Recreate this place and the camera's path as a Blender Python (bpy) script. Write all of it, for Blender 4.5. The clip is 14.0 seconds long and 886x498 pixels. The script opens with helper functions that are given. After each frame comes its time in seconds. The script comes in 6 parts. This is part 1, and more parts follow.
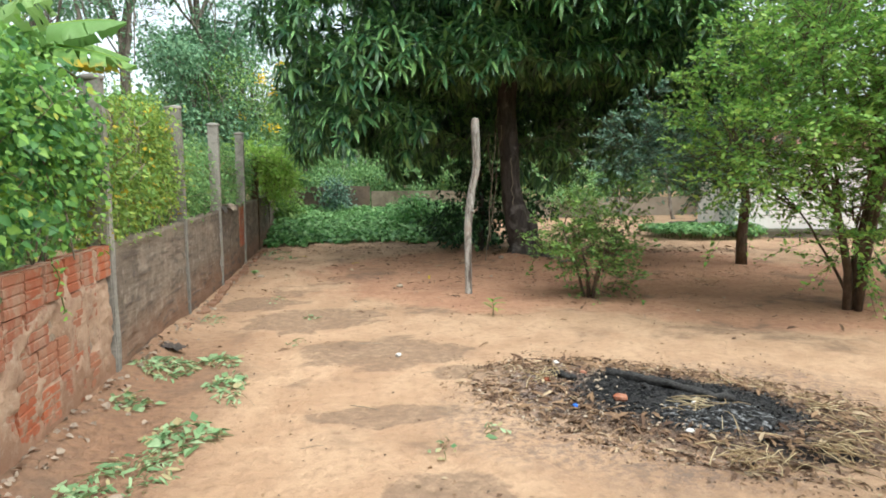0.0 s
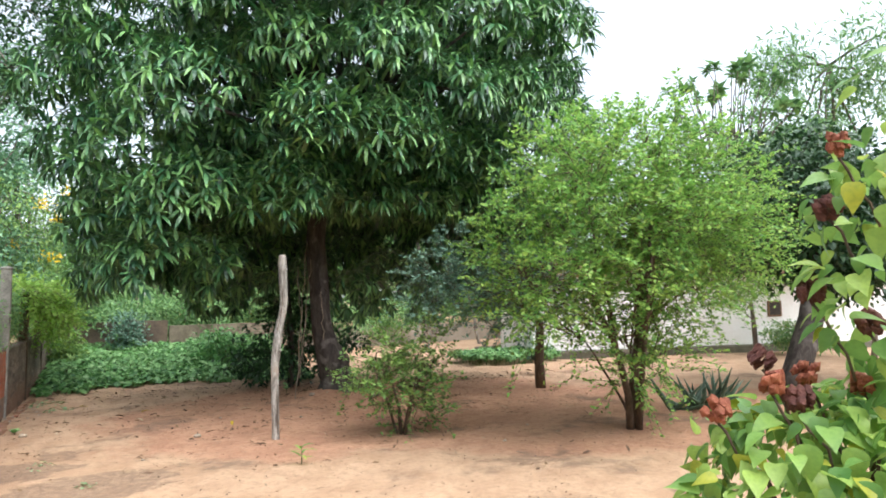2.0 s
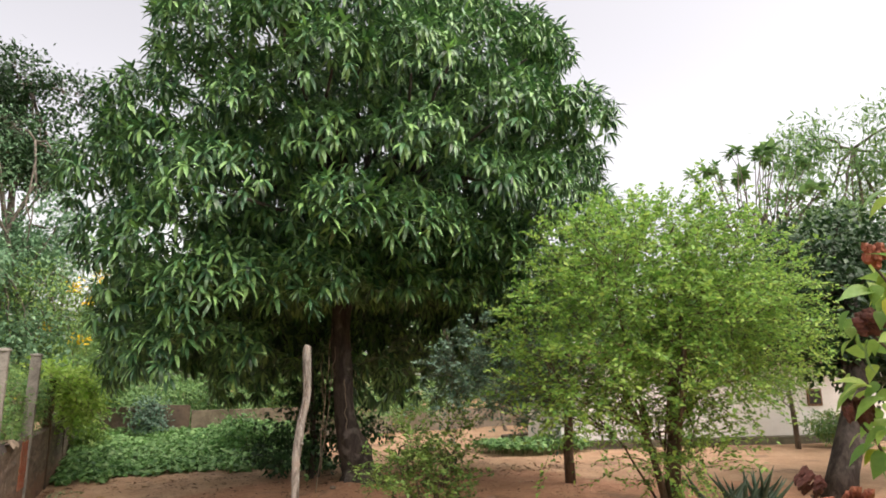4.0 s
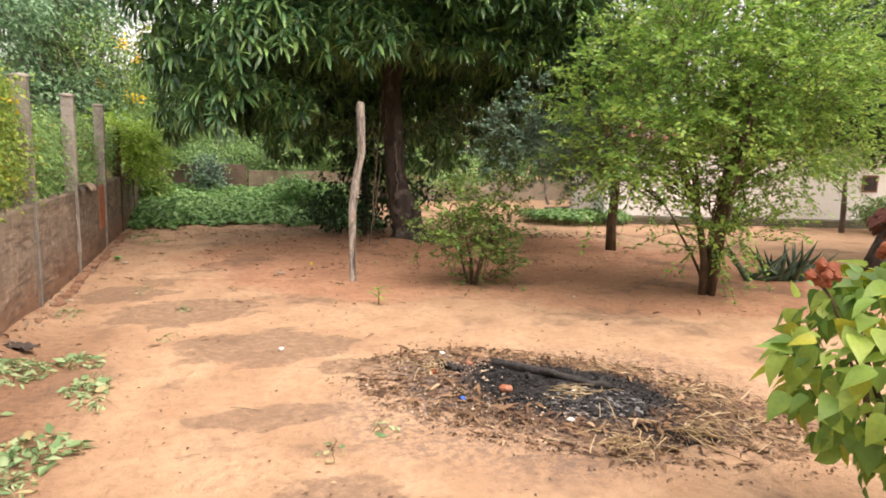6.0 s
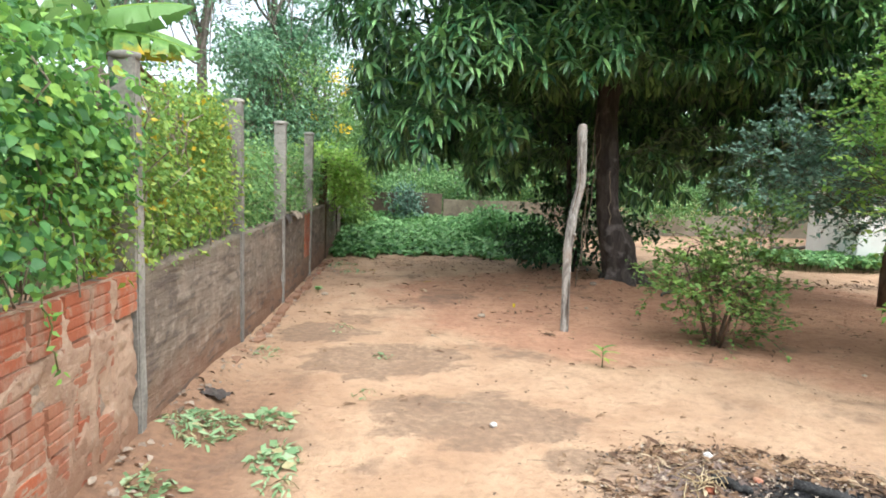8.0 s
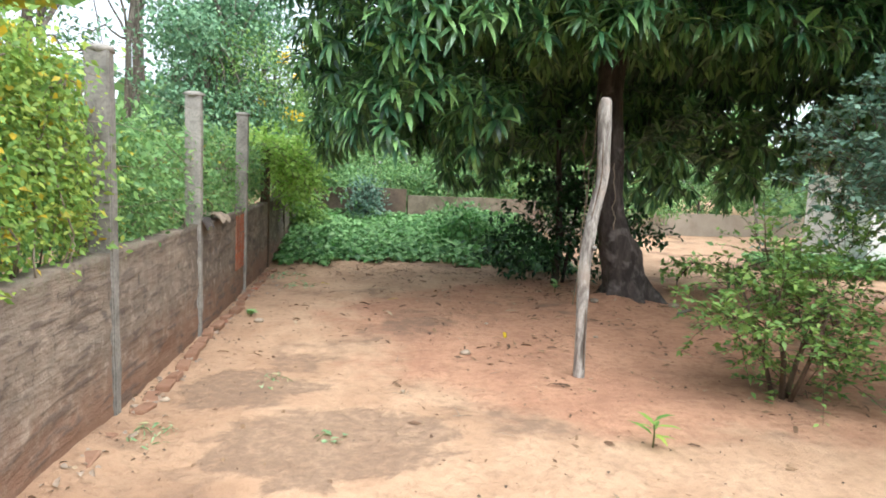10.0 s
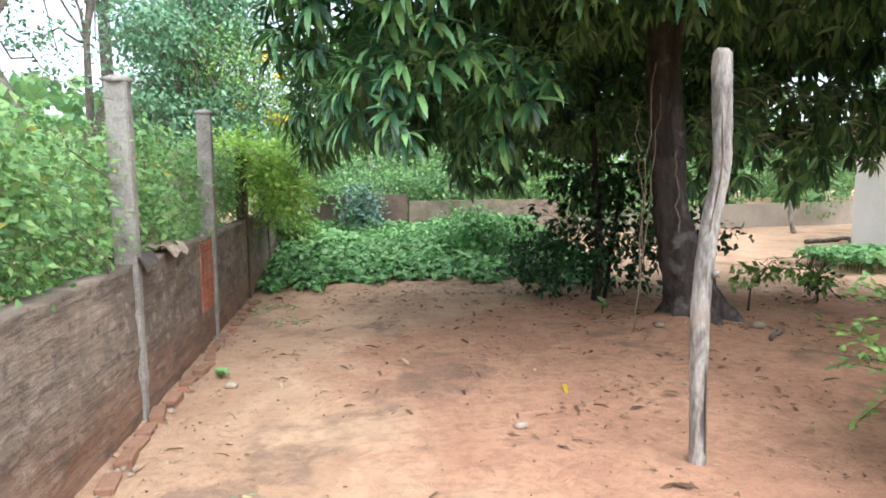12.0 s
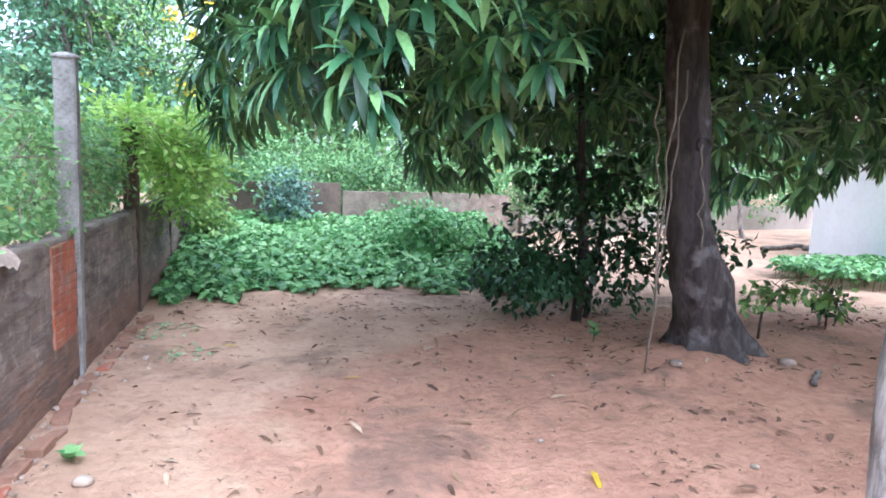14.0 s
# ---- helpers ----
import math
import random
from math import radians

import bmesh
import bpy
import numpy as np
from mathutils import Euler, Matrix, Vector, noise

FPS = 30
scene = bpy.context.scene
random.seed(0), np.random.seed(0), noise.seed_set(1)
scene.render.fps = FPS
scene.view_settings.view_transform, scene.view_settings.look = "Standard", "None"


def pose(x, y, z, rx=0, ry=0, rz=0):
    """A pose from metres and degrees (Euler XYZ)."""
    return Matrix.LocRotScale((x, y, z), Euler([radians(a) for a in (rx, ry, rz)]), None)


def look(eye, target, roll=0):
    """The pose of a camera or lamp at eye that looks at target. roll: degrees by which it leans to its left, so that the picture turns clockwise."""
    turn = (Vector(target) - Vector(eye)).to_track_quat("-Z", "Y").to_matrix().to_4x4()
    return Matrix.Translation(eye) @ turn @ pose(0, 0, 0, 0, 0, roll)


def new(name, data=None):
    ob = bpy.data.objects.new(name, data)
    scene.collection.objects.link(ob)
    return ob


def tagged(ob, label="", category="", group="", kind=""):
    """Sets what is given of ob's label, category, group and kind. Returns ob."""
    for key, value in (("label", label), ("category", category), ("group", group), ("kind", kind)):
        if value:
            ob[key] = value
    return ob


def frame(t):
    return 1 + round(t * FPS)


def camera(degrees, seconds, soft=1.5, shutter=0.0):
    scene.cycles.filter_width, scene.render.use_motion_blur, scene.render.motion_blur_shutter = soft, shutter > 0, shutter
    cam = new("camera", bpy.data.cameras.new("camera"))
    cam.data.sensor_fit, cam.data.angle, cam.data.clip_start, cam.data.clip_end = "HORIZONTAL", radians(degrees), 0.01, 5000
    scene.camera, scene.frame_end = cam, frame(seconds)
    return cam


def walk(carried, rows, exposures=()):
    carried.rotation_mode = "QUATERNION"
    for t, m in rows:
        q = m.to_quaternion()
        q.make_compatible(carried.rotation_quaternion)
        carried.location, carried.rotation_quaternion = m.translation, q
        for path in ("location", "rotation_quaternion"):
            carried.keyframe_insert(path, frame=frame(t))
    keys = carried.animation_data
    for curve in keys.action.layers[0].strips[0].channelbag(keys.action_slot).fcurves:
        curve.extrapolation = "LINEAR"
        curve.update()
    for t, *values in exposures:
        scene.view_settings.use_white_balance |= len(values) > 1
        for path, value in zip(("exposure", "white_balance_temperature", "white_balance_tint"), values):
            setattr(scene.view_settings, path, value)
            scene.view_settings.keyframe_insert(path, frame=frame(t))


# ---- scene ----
# ---------------------------------------------------------------- camera
cam = camera(69.7, 14.0, soft=1.8)
PATH = [
    (0, (0.023, -0.015, 1.477), (0.345, 1.945, 1.245), 0.0),
    (0.5, (0.021, -0.07, 1.51), (0.488, 1.864, 1.308), -0.0),
    (1, (0.039, -0.085, 1.529), (0.672, 1.807, 1.391), 0.1),
    (1.5, (0.075, -0.041, 1.577), (0.917, 1.773, 1.557), 0.2),
    (2, (0.076, -0.019, 1.616), (0.95, 1.773, 1.77), -0.9),
    (2.5, (0.159, -0.101, 1.658), (0.96, 1.696, 2.02), -0.3),
    (2.7, (0.1, -0.051, 1.659), (0.89, 1.731, 2.105), -0.6),
    (4.8, (0.07, 0.024, 1.793), (0.869, 1.841, 2.045), -0.3),
    (5, (0.08, 0.044, 1.767), (0.885, 1.868, 1.927), -0.1),
    (5.5, (0.069, 0.0, 1.661), (0.875, 1.83, 1.59), 0.6),
    (6, (-0.011, 0.081, 1.554), (0.672, 1.939, 1.265), 1.8),
    (6.5, (-0.09, 0.244, 1.52), (0.329, 2.163, 1.145), 1.9),
    (7, (-0.141, 0.565, 1.531), (-0.003, 2.537, 1.222), 1.4),
    (7.5, (-0.143, 0.803, 1.541), (-0.06, 2.778, 1.238), 2.2),
    (8, (-0.133, 1.189, 1.55), (-0.002, 3.173, 1.331), 2.2),
    (8.2, (-0.121, 1.344, 1.554), (0.03, 3.321, 1.296), 2.5),
    (10.3, (-0.116, 3.244, 1.53), (0.142, 5.214, 1.3), 2.5),
    (10.5, (-0.134, 3.384, 1.54), (0.089, 5.352, 1.263), 2.6),
    (11, (-0.164, 3.772, 1.524), (0.036, 5.746, 1.275), 3.1),
    (11.5, (-0.158, 4.188, 1.529), (0.103, 6.157, 1.294), 0.2),
    (12, (-0.17, 4.664, 1.532), (0.1, 6.633, 1.305), -0.4),
    (12.5, (-0.189, 5.077, 1.533), (0.13, 7.038, 1.309), 2.0),
    (13, (-0.254, 5.478, 1.523), (0.139, 7.418, 1.238), 0.9),
    (13.5, (-0.253, 5.892, 1.547), (0.113, 7.849, 1.351), 1.4),
    (14, (-0.24, 6.258, 1.518), (0.269, 8.175, 1.262), 2.0),
]
EXPOSURES = [(0.0, 1.7, 6200, 3), (2.0, 1.95, 6100, 8), (2.7, 2.0, 6100, 8), (4.8, 1.35, 7700, 22), (5.5, 1.65, 7600, 24), (6.3, 1.85, 7300, 15), (7.0, 1.8, 6300, 4), (8.0, 1.96, 6000, 6), (11.0, 2.16, 6000, 8), (12.5, 2.38, 5700, 10), (13.0, 2.48, 5650, 11), (13.5, 2.63, 5650, 22), (14.0, 2.78, 5000, 17)]
walk(cam, [(t, look(eye, target, roll)) for t, eye, target, roll in PATH], EXPOSURES)

# ---------------------------------------------------------------- sky and sun (bright overcast)
world = bpy.data.worlds.new("overcast_sky")
scene.world = world
world.use_nodes = True
wt = world.node_tree
wt.nodes.clear()
w_out, w_bg = wt.nodes.new("ShaderNodeOutputWorld"), wt.nodes.new("ShaderNodeBackground")
w_sky, w_hsv = wt.nodes.new("ShaderNodeTexSky"), wt.nodes.new("ShaderNodeHueSaturation")
w_sky.sky_type, w_sky.sun_disc = "NISHITA", False
w_sky.sun_elevation, w_sky.sun_rotation = radians(62), radians(140)
w_sky.dust_density, w_sky.air_density = 2.0, 1.0
w_hsv.inputs["Saturation"].default_value = 0.30
w_bg.inputs["Strength"].default_value = 0.10
wt.links.new(w_sky.outputs["Color"], w_hsv.inputs["Color"])
wt.links.new(w_hsv.outputs["Color"], w_bg.inputs["Color"])
wt.links.new(w_bg.outputs["Background"], w_out.inputs["Surface"])
sun_data = bpy.data.lights.new("sun", "SUN")
sun_data.energy, sun_data.angle, sun_data.color = 1.5, radians(90), (1.0, 0.97, 0.92)
sun = new("sun", sun_data)
sun.matrix_world = look((0, 0, 0), (-math.cos(radians(62)) * math.sin(radians(40)), math.cos(radians(62)) * math.cos(radians(40)), -math.sin(radians(62))))

# ---------------------------------------------------------------- materials


class Nodes:
    """A small builder for node materials."""

    def __init__(self, name):
        self.mat = bpy.data.materials.new(name)
        self.mat.use_nodes = True
        self.tree = self.mat.node_tree
        self.tree.nodes.clear()
        self.out = self.add("ShaderNodeOutputMaterial")
        self.pos = self.add("ShaderNodeNewGeometry")

    def add(self, kind, **props):
        node = self.tree.nodes.new(kind)
        for key, value in props.items():
            setattr(node, key, value)
        return node

    def link(self, a, b):
        self.tree.links.new(a, b)

    def put(self, socket, value):
        if isinstance(value, bpy.types.NodeSocket):
            self.link(value, socket)
        elif isinstance(value, (tuple, list)) and len(value) == 3 and socket.type == "RGBA":
            socket.default_value = (*value, 1.0)
        else:
            socket.default_value = value

    def where(self):
        return self.pos.outputs["Position"]

    def stretch(self, vector, scale):
        n = self.add("ShaderNodeVectorMath", operation="MULTIPLY")
        self.put(n.inputs[0], vector)
        n.inputs[1].default_value = scale
        return n.outputs[0]

    def noise(self, scale, detail=4.0, rough=0.55, vector=None, warp=0.0):
        n = self.add("ShaderNodeTexNoise")
        self.put(n.inputs["Vector"], vector if vector is not None else self.where())
        for key, value in (("Scale", scale), ("Detail", detail), ("Roughness", rough), ("Distortion", warp)):
            n.inputs[key].default_value = value
        return n.outputs["Fac"]

    def voronoi(self, scale, vector=None, feature="F1"):
        n = self.add("ShaderNodeTexVoronoi", feature=feature)
        self.put(n.inputs["Vector"], vector if vector is not None else self.where())
        n.inputs["Scale"].default_value = scale
        return n.outputs["Distance"]

    def math(self, op, a, b=0.0, clamp=False):
        n = self.add("ShaderNodeMath", operation=op, use_clamp=clamp)
        self.put(n.inputs[0], a)
        self.put(n.inputs[1], b)
        return n.outputs[0]

    def step(self, value, lo, hi, a=0.0, b=1.0):
        n = self.add("ShaderNodeMapRange", interpolation_type="SMOOTHSTEP")
        self.put(n.inputs["Value"], value)
        for key, v in (("From Min", lo), ("From Max", hi), ("To Min", a), ("To Max", b)):
            n.inputs[key].default_value = v
        return n.outputs["Result"]

    def ramp(self, value, stops):
        n = self.add("ShaderNodeValToRGB")
        self.put(n.inputs["Fac"], value)
        el = n.color_ramp.elements
        while len(el) < len(stops):
            el.new(0.5)
        for e, (p, c) in zip(el, stops):
            e.position, e.color = p, (*c, 1.0)
        return n.outputs["Color"]

    def mix(self, fac, a, b, mode="MIX"):
        n = self.add("ShaderNodeMix", data_type="RGBA", blend_type=mode)
        self.put(n.inputs[0], fac)
        self.put(n.inputs[6], a)
        self.put(n.inputs[7], b)
        return n.outputs[2]

    def bump(self, height, strength, distance=0.01, normal=None):
        n = self.add("ShaderNodeBump")
        self.put(n.inputs["Height"], height)
        n.inputs["Strength"].default_value, n.inputs["Distance"].default_value = strength, distance
        if normal is not None:
            self.link(normal, n.inputs["Normal"])
        return n.outputs["Normal"]

    def xyz(self):
        n = self.add("ShaderNodeSeparateXYZ")
        self.link(self.where(), n.inputs[0])
        return n.outputs

    def chance(self):
        """A random number for each island of a mesh, shifted for each object."""
        o = self.add("ShaderNodeObjectInfo")
        s = self.math("ADD", self.pos.outputs["Random Per Island"], o.outputs["Random"])
        return self.math("FRACT", s)

    def finish(self, colour, rough=0.8, normal=None, metal=0.0, specular=0.5, translucent=0.0, glow_colour=None):
        b = self.add("ShaderNodeBsdfPrincipled")
        self.put(b.inputs["Base Color"], colour)
        self.put(b.inputs["Roughness"], rough)
        b.inputs["Metallic"].default_value = metal
        b.inputs["Specular IOR Level"].default_value = specular
        if normal is not None:
            self.link(normal, b.inputs["Normal"])
        shader = b.outputs[0]
        if translucent:
            tr, mx = self.add("ShaderNodeBsdfTranslucent"), self.add("ShaderNodeMixShader")
            self.put(tr.inputs["Color"], glow_colour if glow_colour is not None else colour)
            mx.inputs[0].default_value = translucent
            self.link(shader, mx.inputs[1])
            self.link(tr.outputs[0], mx.inputs[2])
            shader = mx.outputs[0]
        self.link(shader, self.out.inputs["Surface"])
        return self.mat


def leaf_material(name, dark, mid, light, rough=0.45, translucent=0.25, odd=None, odd_share=0.06, patch=0.6, gloss=0.4):
    n = Nodes(name)
    r = n.chance()
    if odd is None:
        stops = [(0.0, dark), (0.5, mid), (1.0, light)]
    else:
        stops = [(0.0, odd), (odd_share, odd), (odd_share + 0.01, dark), (0.5, mid), (1.0, light)]
    colour = n.ramp(r, stops)
    big = n.noise(patch, 2.0)
    colour = n.mix(n.step(big, 0.35, 0.7, 0.0, 0.45), colour, n.mix(0.5, colour, light))
    fine = n.noise(60.0, 3.0)
    colour = n.mix(n.step(fine, 0.3, 0.8, 0.0, 0.3), colour, dark)
    return n.finish(colour, n.step(fine, 0.2, 0.8, rough - 0.08, rough + 0.15), n.bump(fine, 0.25, 0.004), translucent=translucent, specular=gloss)


def bark_material(name, dark, light, scale=9.0, patch=None):
    n = Nodes(name)
    v = n.stretch(n.where(), (1.0, 1.0, 0.28))
    a, b = n.noise(scale, 6.0, 0.65, v, 0.6), n.noise(scale * 5, 4.0, 0.6, v)
    colour = n.mix(n.step(a, 0.32, 0.68), dark, light)
    colour = n.mix(n.step(b, 0.35, 0.75, 0.0, 0.5), colour, dark)
    if patch:
        colour = n.mix(n.step(n.noise(3.0, 5.0, 0.6), 0.55, 0.68, 0.0, 0.7), colour, patch)
    h = n.math("ADD", a, n.math("MULTIPLY", b, 0.5))
    return n.finish(colour, 0.9, n.bump(h, 0.9, 0.02), specular=0.2)


def rough_material(name, a, b, c=None, scale=4.0, fine=60.0, rough=0.9, bump=0.5, depth=0.008, spread=(0.35, 0.68)):
    """Mineral or dead matter: two colours in large patches, a third in fine grain."""
    n = Nodes(name)
    big, small = n.noise(scale, 6.0, 0.62, None, 0.4), n.noise(fine, 5.0, 0.6)
    colour = n.mix(n.step(big, *spread), a, b)
    colour = n.mix(n.step(small, 0.4, 0.75, 0.0, 0.55), colour, c if c else n.mix(0.5, a, b))
    tone = n.math("ADD", n.math("MULTIPLY", n.chance(), 0.3), 0.85)
    grey = n.add("ShaderNodeCombineColor")
    for i in range(3):
        n.link(tone, grey.inputs[i])
    colour = n.mix(1.0, colour, grey.outputs[0], "MULTIPLY")
    return n.finish(colour, rough, n.bump(n.math("ADD", big, n.math("MULTIPLY", small, 0.4)), bump, depth), specular=0.25)


def soil_material():
    """Pale trodden sand, redder earth under the trees, darker damp patches, stains by the wall."""
    n = Nodes("sandy_soil")
    x, y, z = n.xyz()
    wob = n.math("MULTIPLY", n.math("SUBTRACT", n.noise(0.55, 4.0, 0.6), 0.5), 1.5)
    wob2 = n.math("MULTIPLY", n.math("SUBTRACT", n.noise(3.2, 4.0, 0.65), 0.5), 0.5)
    wobble = n.math("ADD", wob, wob2)

    near_wob = n.math("MULTIPLY", n.math("SUBTRACT", n.noise(2.6, 5.0, 0.65, None, 0.6), 0.5), 3.4)

    def ellipse(cx, cy, rx, ry, wave=None):
        dx = n.math("DIVIDE", n.math("SUBTRACT", x, cx), rx)
        dy = n.math("DIVIDE", n.math("SUBTRACT", y, cy), ry)
        d = n.math("ADD", n.math("MULTIPLY", dx, dx), n.math("MULTIPLY", dy, dy))
        return n.math("ADD", d, wave if wave is not None else wobble)

    red = n.math("MAXIMUM", n.step(ellipse(3.7, 9.3, 3.9, 3.1), 1.18, 0.78), n.step(ellipse(6.3, 7.2, 3.4, 2.3), 1.2, 0.75))
    grain, medium, large = n.noise(160.0, 3.0, 0.6), n.noise(14.0, 6.0, 0.65), n.noise(1.7, 5.0, 0.6, None, 0.5)
    sand = n.mix(n.step(large, 0.36, 0.66), (0.56, 0.375, 0.24), (0.46, 0.29, 0.18))
    sand = n.mix(n.step(medium, 0.44, 0.72, 0.0, 0.6), sand, (0.33, 0.21, 0.135))
    earth = n.mix(n.step(large, 0.35, 0.65), (0.54, 0.305, 0.19), (0.45, 0.24, 0.15))
    earth = n.mix(n.step(medium, 0.42, 0.72, 0.0, 0.6), earth, (0.30, 0.16, 0.10))
    clod = n.step(n.noise(6.0, 5.0, 0.7, None, 0.4), 0.50, 0.62)
    earth = n.mix(n.math("MULTIPLY", clod, 0.6), earth, (0.36, 0.19, 0.12))
    colour = n.mix(red, sand, earth)
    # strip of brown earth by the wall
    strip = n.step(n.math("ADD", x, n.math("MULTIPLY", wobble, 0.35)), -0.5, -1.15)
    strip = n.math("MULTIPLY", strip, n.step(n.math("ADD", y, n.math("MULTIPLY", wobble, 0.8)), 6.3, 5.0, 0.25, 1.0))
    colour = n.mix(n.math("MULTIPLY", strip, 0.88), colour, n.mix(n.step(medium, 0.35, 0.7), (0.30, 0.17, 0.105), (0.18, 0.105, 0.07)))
    # damp and dirty patches
    damp = n.math("MULTIPLY", n.step(n.noise(0.85, 4.0, 0.6, None, 0.4), 0.54, 0.64), n.step(n.noise(6.0, 5.0, 0.7), 0.3, 0.6, 0.2, 1.0))
    colour = n.mix(n.math("MULTIPLY", damp, 0.75), colour, (0.20, 0.135, 0.095))
    for cx, cy, rx, ry in ((-0.25, 6.5, 0.68, 0.55), (0.28, 3.78, 0.46, 0.18), (0.35, 5.2, 0.75, 0.45), (0.5, 2.7, 0.34, 0.24), (1.05, 4.55, 0.4, 0.2), (-0.9, 7.4, 0.5, 0.4)):
        m = n.math("MULTIPLY", n.step(ellipse(cx, cy, rx, ry, near_wob), 1.15, 0.75), n.step(medium, 0.2, 0.6, 0.35, 1.0))
        colour = n.mix(n.math("MULTIPLY", m, 0.68), colour, (0.20, 0.14, 0.10))
    colour = n.mix(n.step(grain, 0.35, 0.75, 0.0, 0.28), colour, (0.24, 0.13, 0.08))
    # grey ash dust round the burnt heap
    dust = n.math("MULTIPLY", n.step(ellipse(2.15, 3.6, 1.55, 1.05), 1.25, 0.55), n.step(n.noise(20.0, 5.0, 0.7), 0.42, 0.6))
    colour = n.mix(n.math("MULTIPLY", dust, 0.6), colour, (0.17, 0.13, 0.115))
    h = n.math("ADD", n.math("MULTIPLY", medium, 1.0), n.math("MULTIPLY", grain, 0.25))
    return n.finish(colour, 0.95, n.bump(h, 0.9, 0.04), specular=0.15)


def plaster_material():
    """Cement coat on the wall: grey, damp-stained, with red dust splashed at the foot."""
    n = Nodes("stained_cement_coat")
    x, y, z = n.xyz()
    big, mid, fine = n.noise(1.6, 6.0, 0.65, None, 0.5), n.noise(9.0, 6.0, 0.7), n.noise(70.0, 4.0, 0.6)
    streak = n.noise(5.0, 5.0, 0.65, n.stretch(n.where(), (1.0, 1.0, 0.16)))
    colour = n.mix(n.step(big, 0.35, 0.65), (0.26, 0.205, 0.158), (0.15, 0.118, 0.094))
    colour = n.mix(n.step(streak, 0.48, 0.66, 0.0, 0.22), colour, (0.10, 0.08, 0.066))
    colour = n.mix(n.step(mid, 0.53, 0.62, 0.0, 0.5), colour, (0.38, 0.305, 0.24))
    colour = n.mix(n.step(mid, 0.45, 0.34, 0.0, 0.8), colour, (0.10, 0.08, 0.068))
    splash = n.step(n.math("ADD", z, n.math("MULTIPLY", n.math("SUBTRACT", mid, 0.5), 0.5)), 0.55, 0.08)
    colour = n.mix(n.math("MULTIPLY", splash, 0.8), colour, (0.22, 0.118, 0.074))
    moss = n.math("MULTIPLY", n.step(z, 0.8, 1.0), n.step(mid, 0.45, 0.62))
    colour = n.mix(n.math("MULTIPLY", moss, 0.5), colour, (0.11, 0.115, 0.07))
    lay = n.noise(1.0, 4.0, 0.6, n.stretch(n.where(), (1.0, 3.0, 17.0)), 0.1)
    colour = n.mix(n.step(lay, 0.52, 0.62, 0.0, 0.7), colour, (0.11, 0.085, 0.07))
    h = n.math("ADD", n.math("ADD", n.math("MULTIPLY", mid, 0.5), n.math("MULTIPLY", fine, 0.35)), n.math("ADD", n.math("MULTIPLY", big, 0.6), lay))
    return n.finish(colour, 0.93, n.bump(h, 0.9, 0.022), specular=0.2)


def brick_material(name, a, b, pale):
    n = Nodes(name)
    tone = n.chance()
    mid, fine = n.noise(11.0, 5.0, 0.65, None, 0.4), n.noise(90.0, 4.0, 0.6)
    wash = n.noise(7.0, 5.0, 0.65, n.stretch(n.where(), (1.0, 1.0, 0.35)), 0.3)
    colour = n.mix(tone, a, b)
    colour = n.mix(n.step(wash, 0.50, 0.64, 0.0, 0.6), colour, pale)
    colour = n.mix(n.step(mid, 0.52, 0.66, 0.0, 0.65), colour, pale)
    colour = n.mix(n.step(fine, 0.4, 0.75, 0.0, 0.35), colour, (0.15, 0.08, 0.055))
    return n.finish(colour, 0.92, n.bump(n.math("ADD", mid, n.math("MULTIPLY", fine, 0.5)), 0.6, 0.008), specular=0.2)


SOIL = soil_material()
CEMENT = plaster_material()
BRICK = brick_material("red_hollow_brick", (0.42, 0.125, 0.06), (0.31, 0.10, 0.055), (0.38, 0.26, 0.19))
BRICK_DULL = brick_material("smeared_hollow_brick", (0.34, 0.15, 0.09), (0.30, 0.11, 0.065), (0.38, 0.26, 0.19))


def coat_material():
    """Beige mortar with cracks and damp, red dust splashed over its foot."""
    n = Nodes("beige_mortar_coat")
    x, y, z = n.xyz()
    big, mid, fine = n.noise(3.0, 6.0, 0.65, None, 0.5), n.noise(14.0, 6.0, 0.7), n.noise(80.0, 4.0, 0.6)
    colour = n.mix(n.step(big, 0.36, 0.64), (0.42, 0.285, 0.20), (0.29, 0.18, 0.125))
    colour = n.mix(n.step(mid, 0.52, 0.66, 0.0, 0.55), colour, (0.48, 0.37, 0.28))
    colour = n.mix(n.step(mid, 0.44, 0.32, 0.0, 0.7), colour, (0.20, 0.125, 0.09))
    splash = n.step(n.math("ADD", z, n.math("MULTIPLY", n.math("SUBTRACT", mid, 0.5), 0.5)), 0.45, 0.08)
    colour = n.mix(n.math("MULTIPLY", splash, 0.8), colour, (0.25, 0.13, 0.08))
    return n.finish(colour, 0.93, n.bump(n.math("ADD", mid, n.math("MULTIPLY", fine, 0.4)), 0.9, 0.015), specular=0.2)


COAT = coat_material()
MORTAR = rough_material("old_mortar", (0.40, 0.31, 0.235), (0.24, 0.18, 0.135), (0.14, 0.11, 0.09), 6.0, 45.0, bump=0.9, depth=0.015)
CONCRETE = rough_material("weathered_concrete", (0.32, 0.295, 0.26), (0.18, 0.165, 0.145), (0.09, 0.08, 0.07), 5.0, 50.0, bump=0.7)
STAKE_WOOD = bark_material("grey_weathered_wood", (0.13, 0.11, 0.095), (0.54, 0.50, 0.45), 15.0, (0.36, 0.29, 0.24))
MANGO_BARK = bark_material("dark_mango_bark", (0.035, 0.028, 0.025), (0.115, 0.095, 0.085), 9.0, (0.21, 0.185, 0.17))
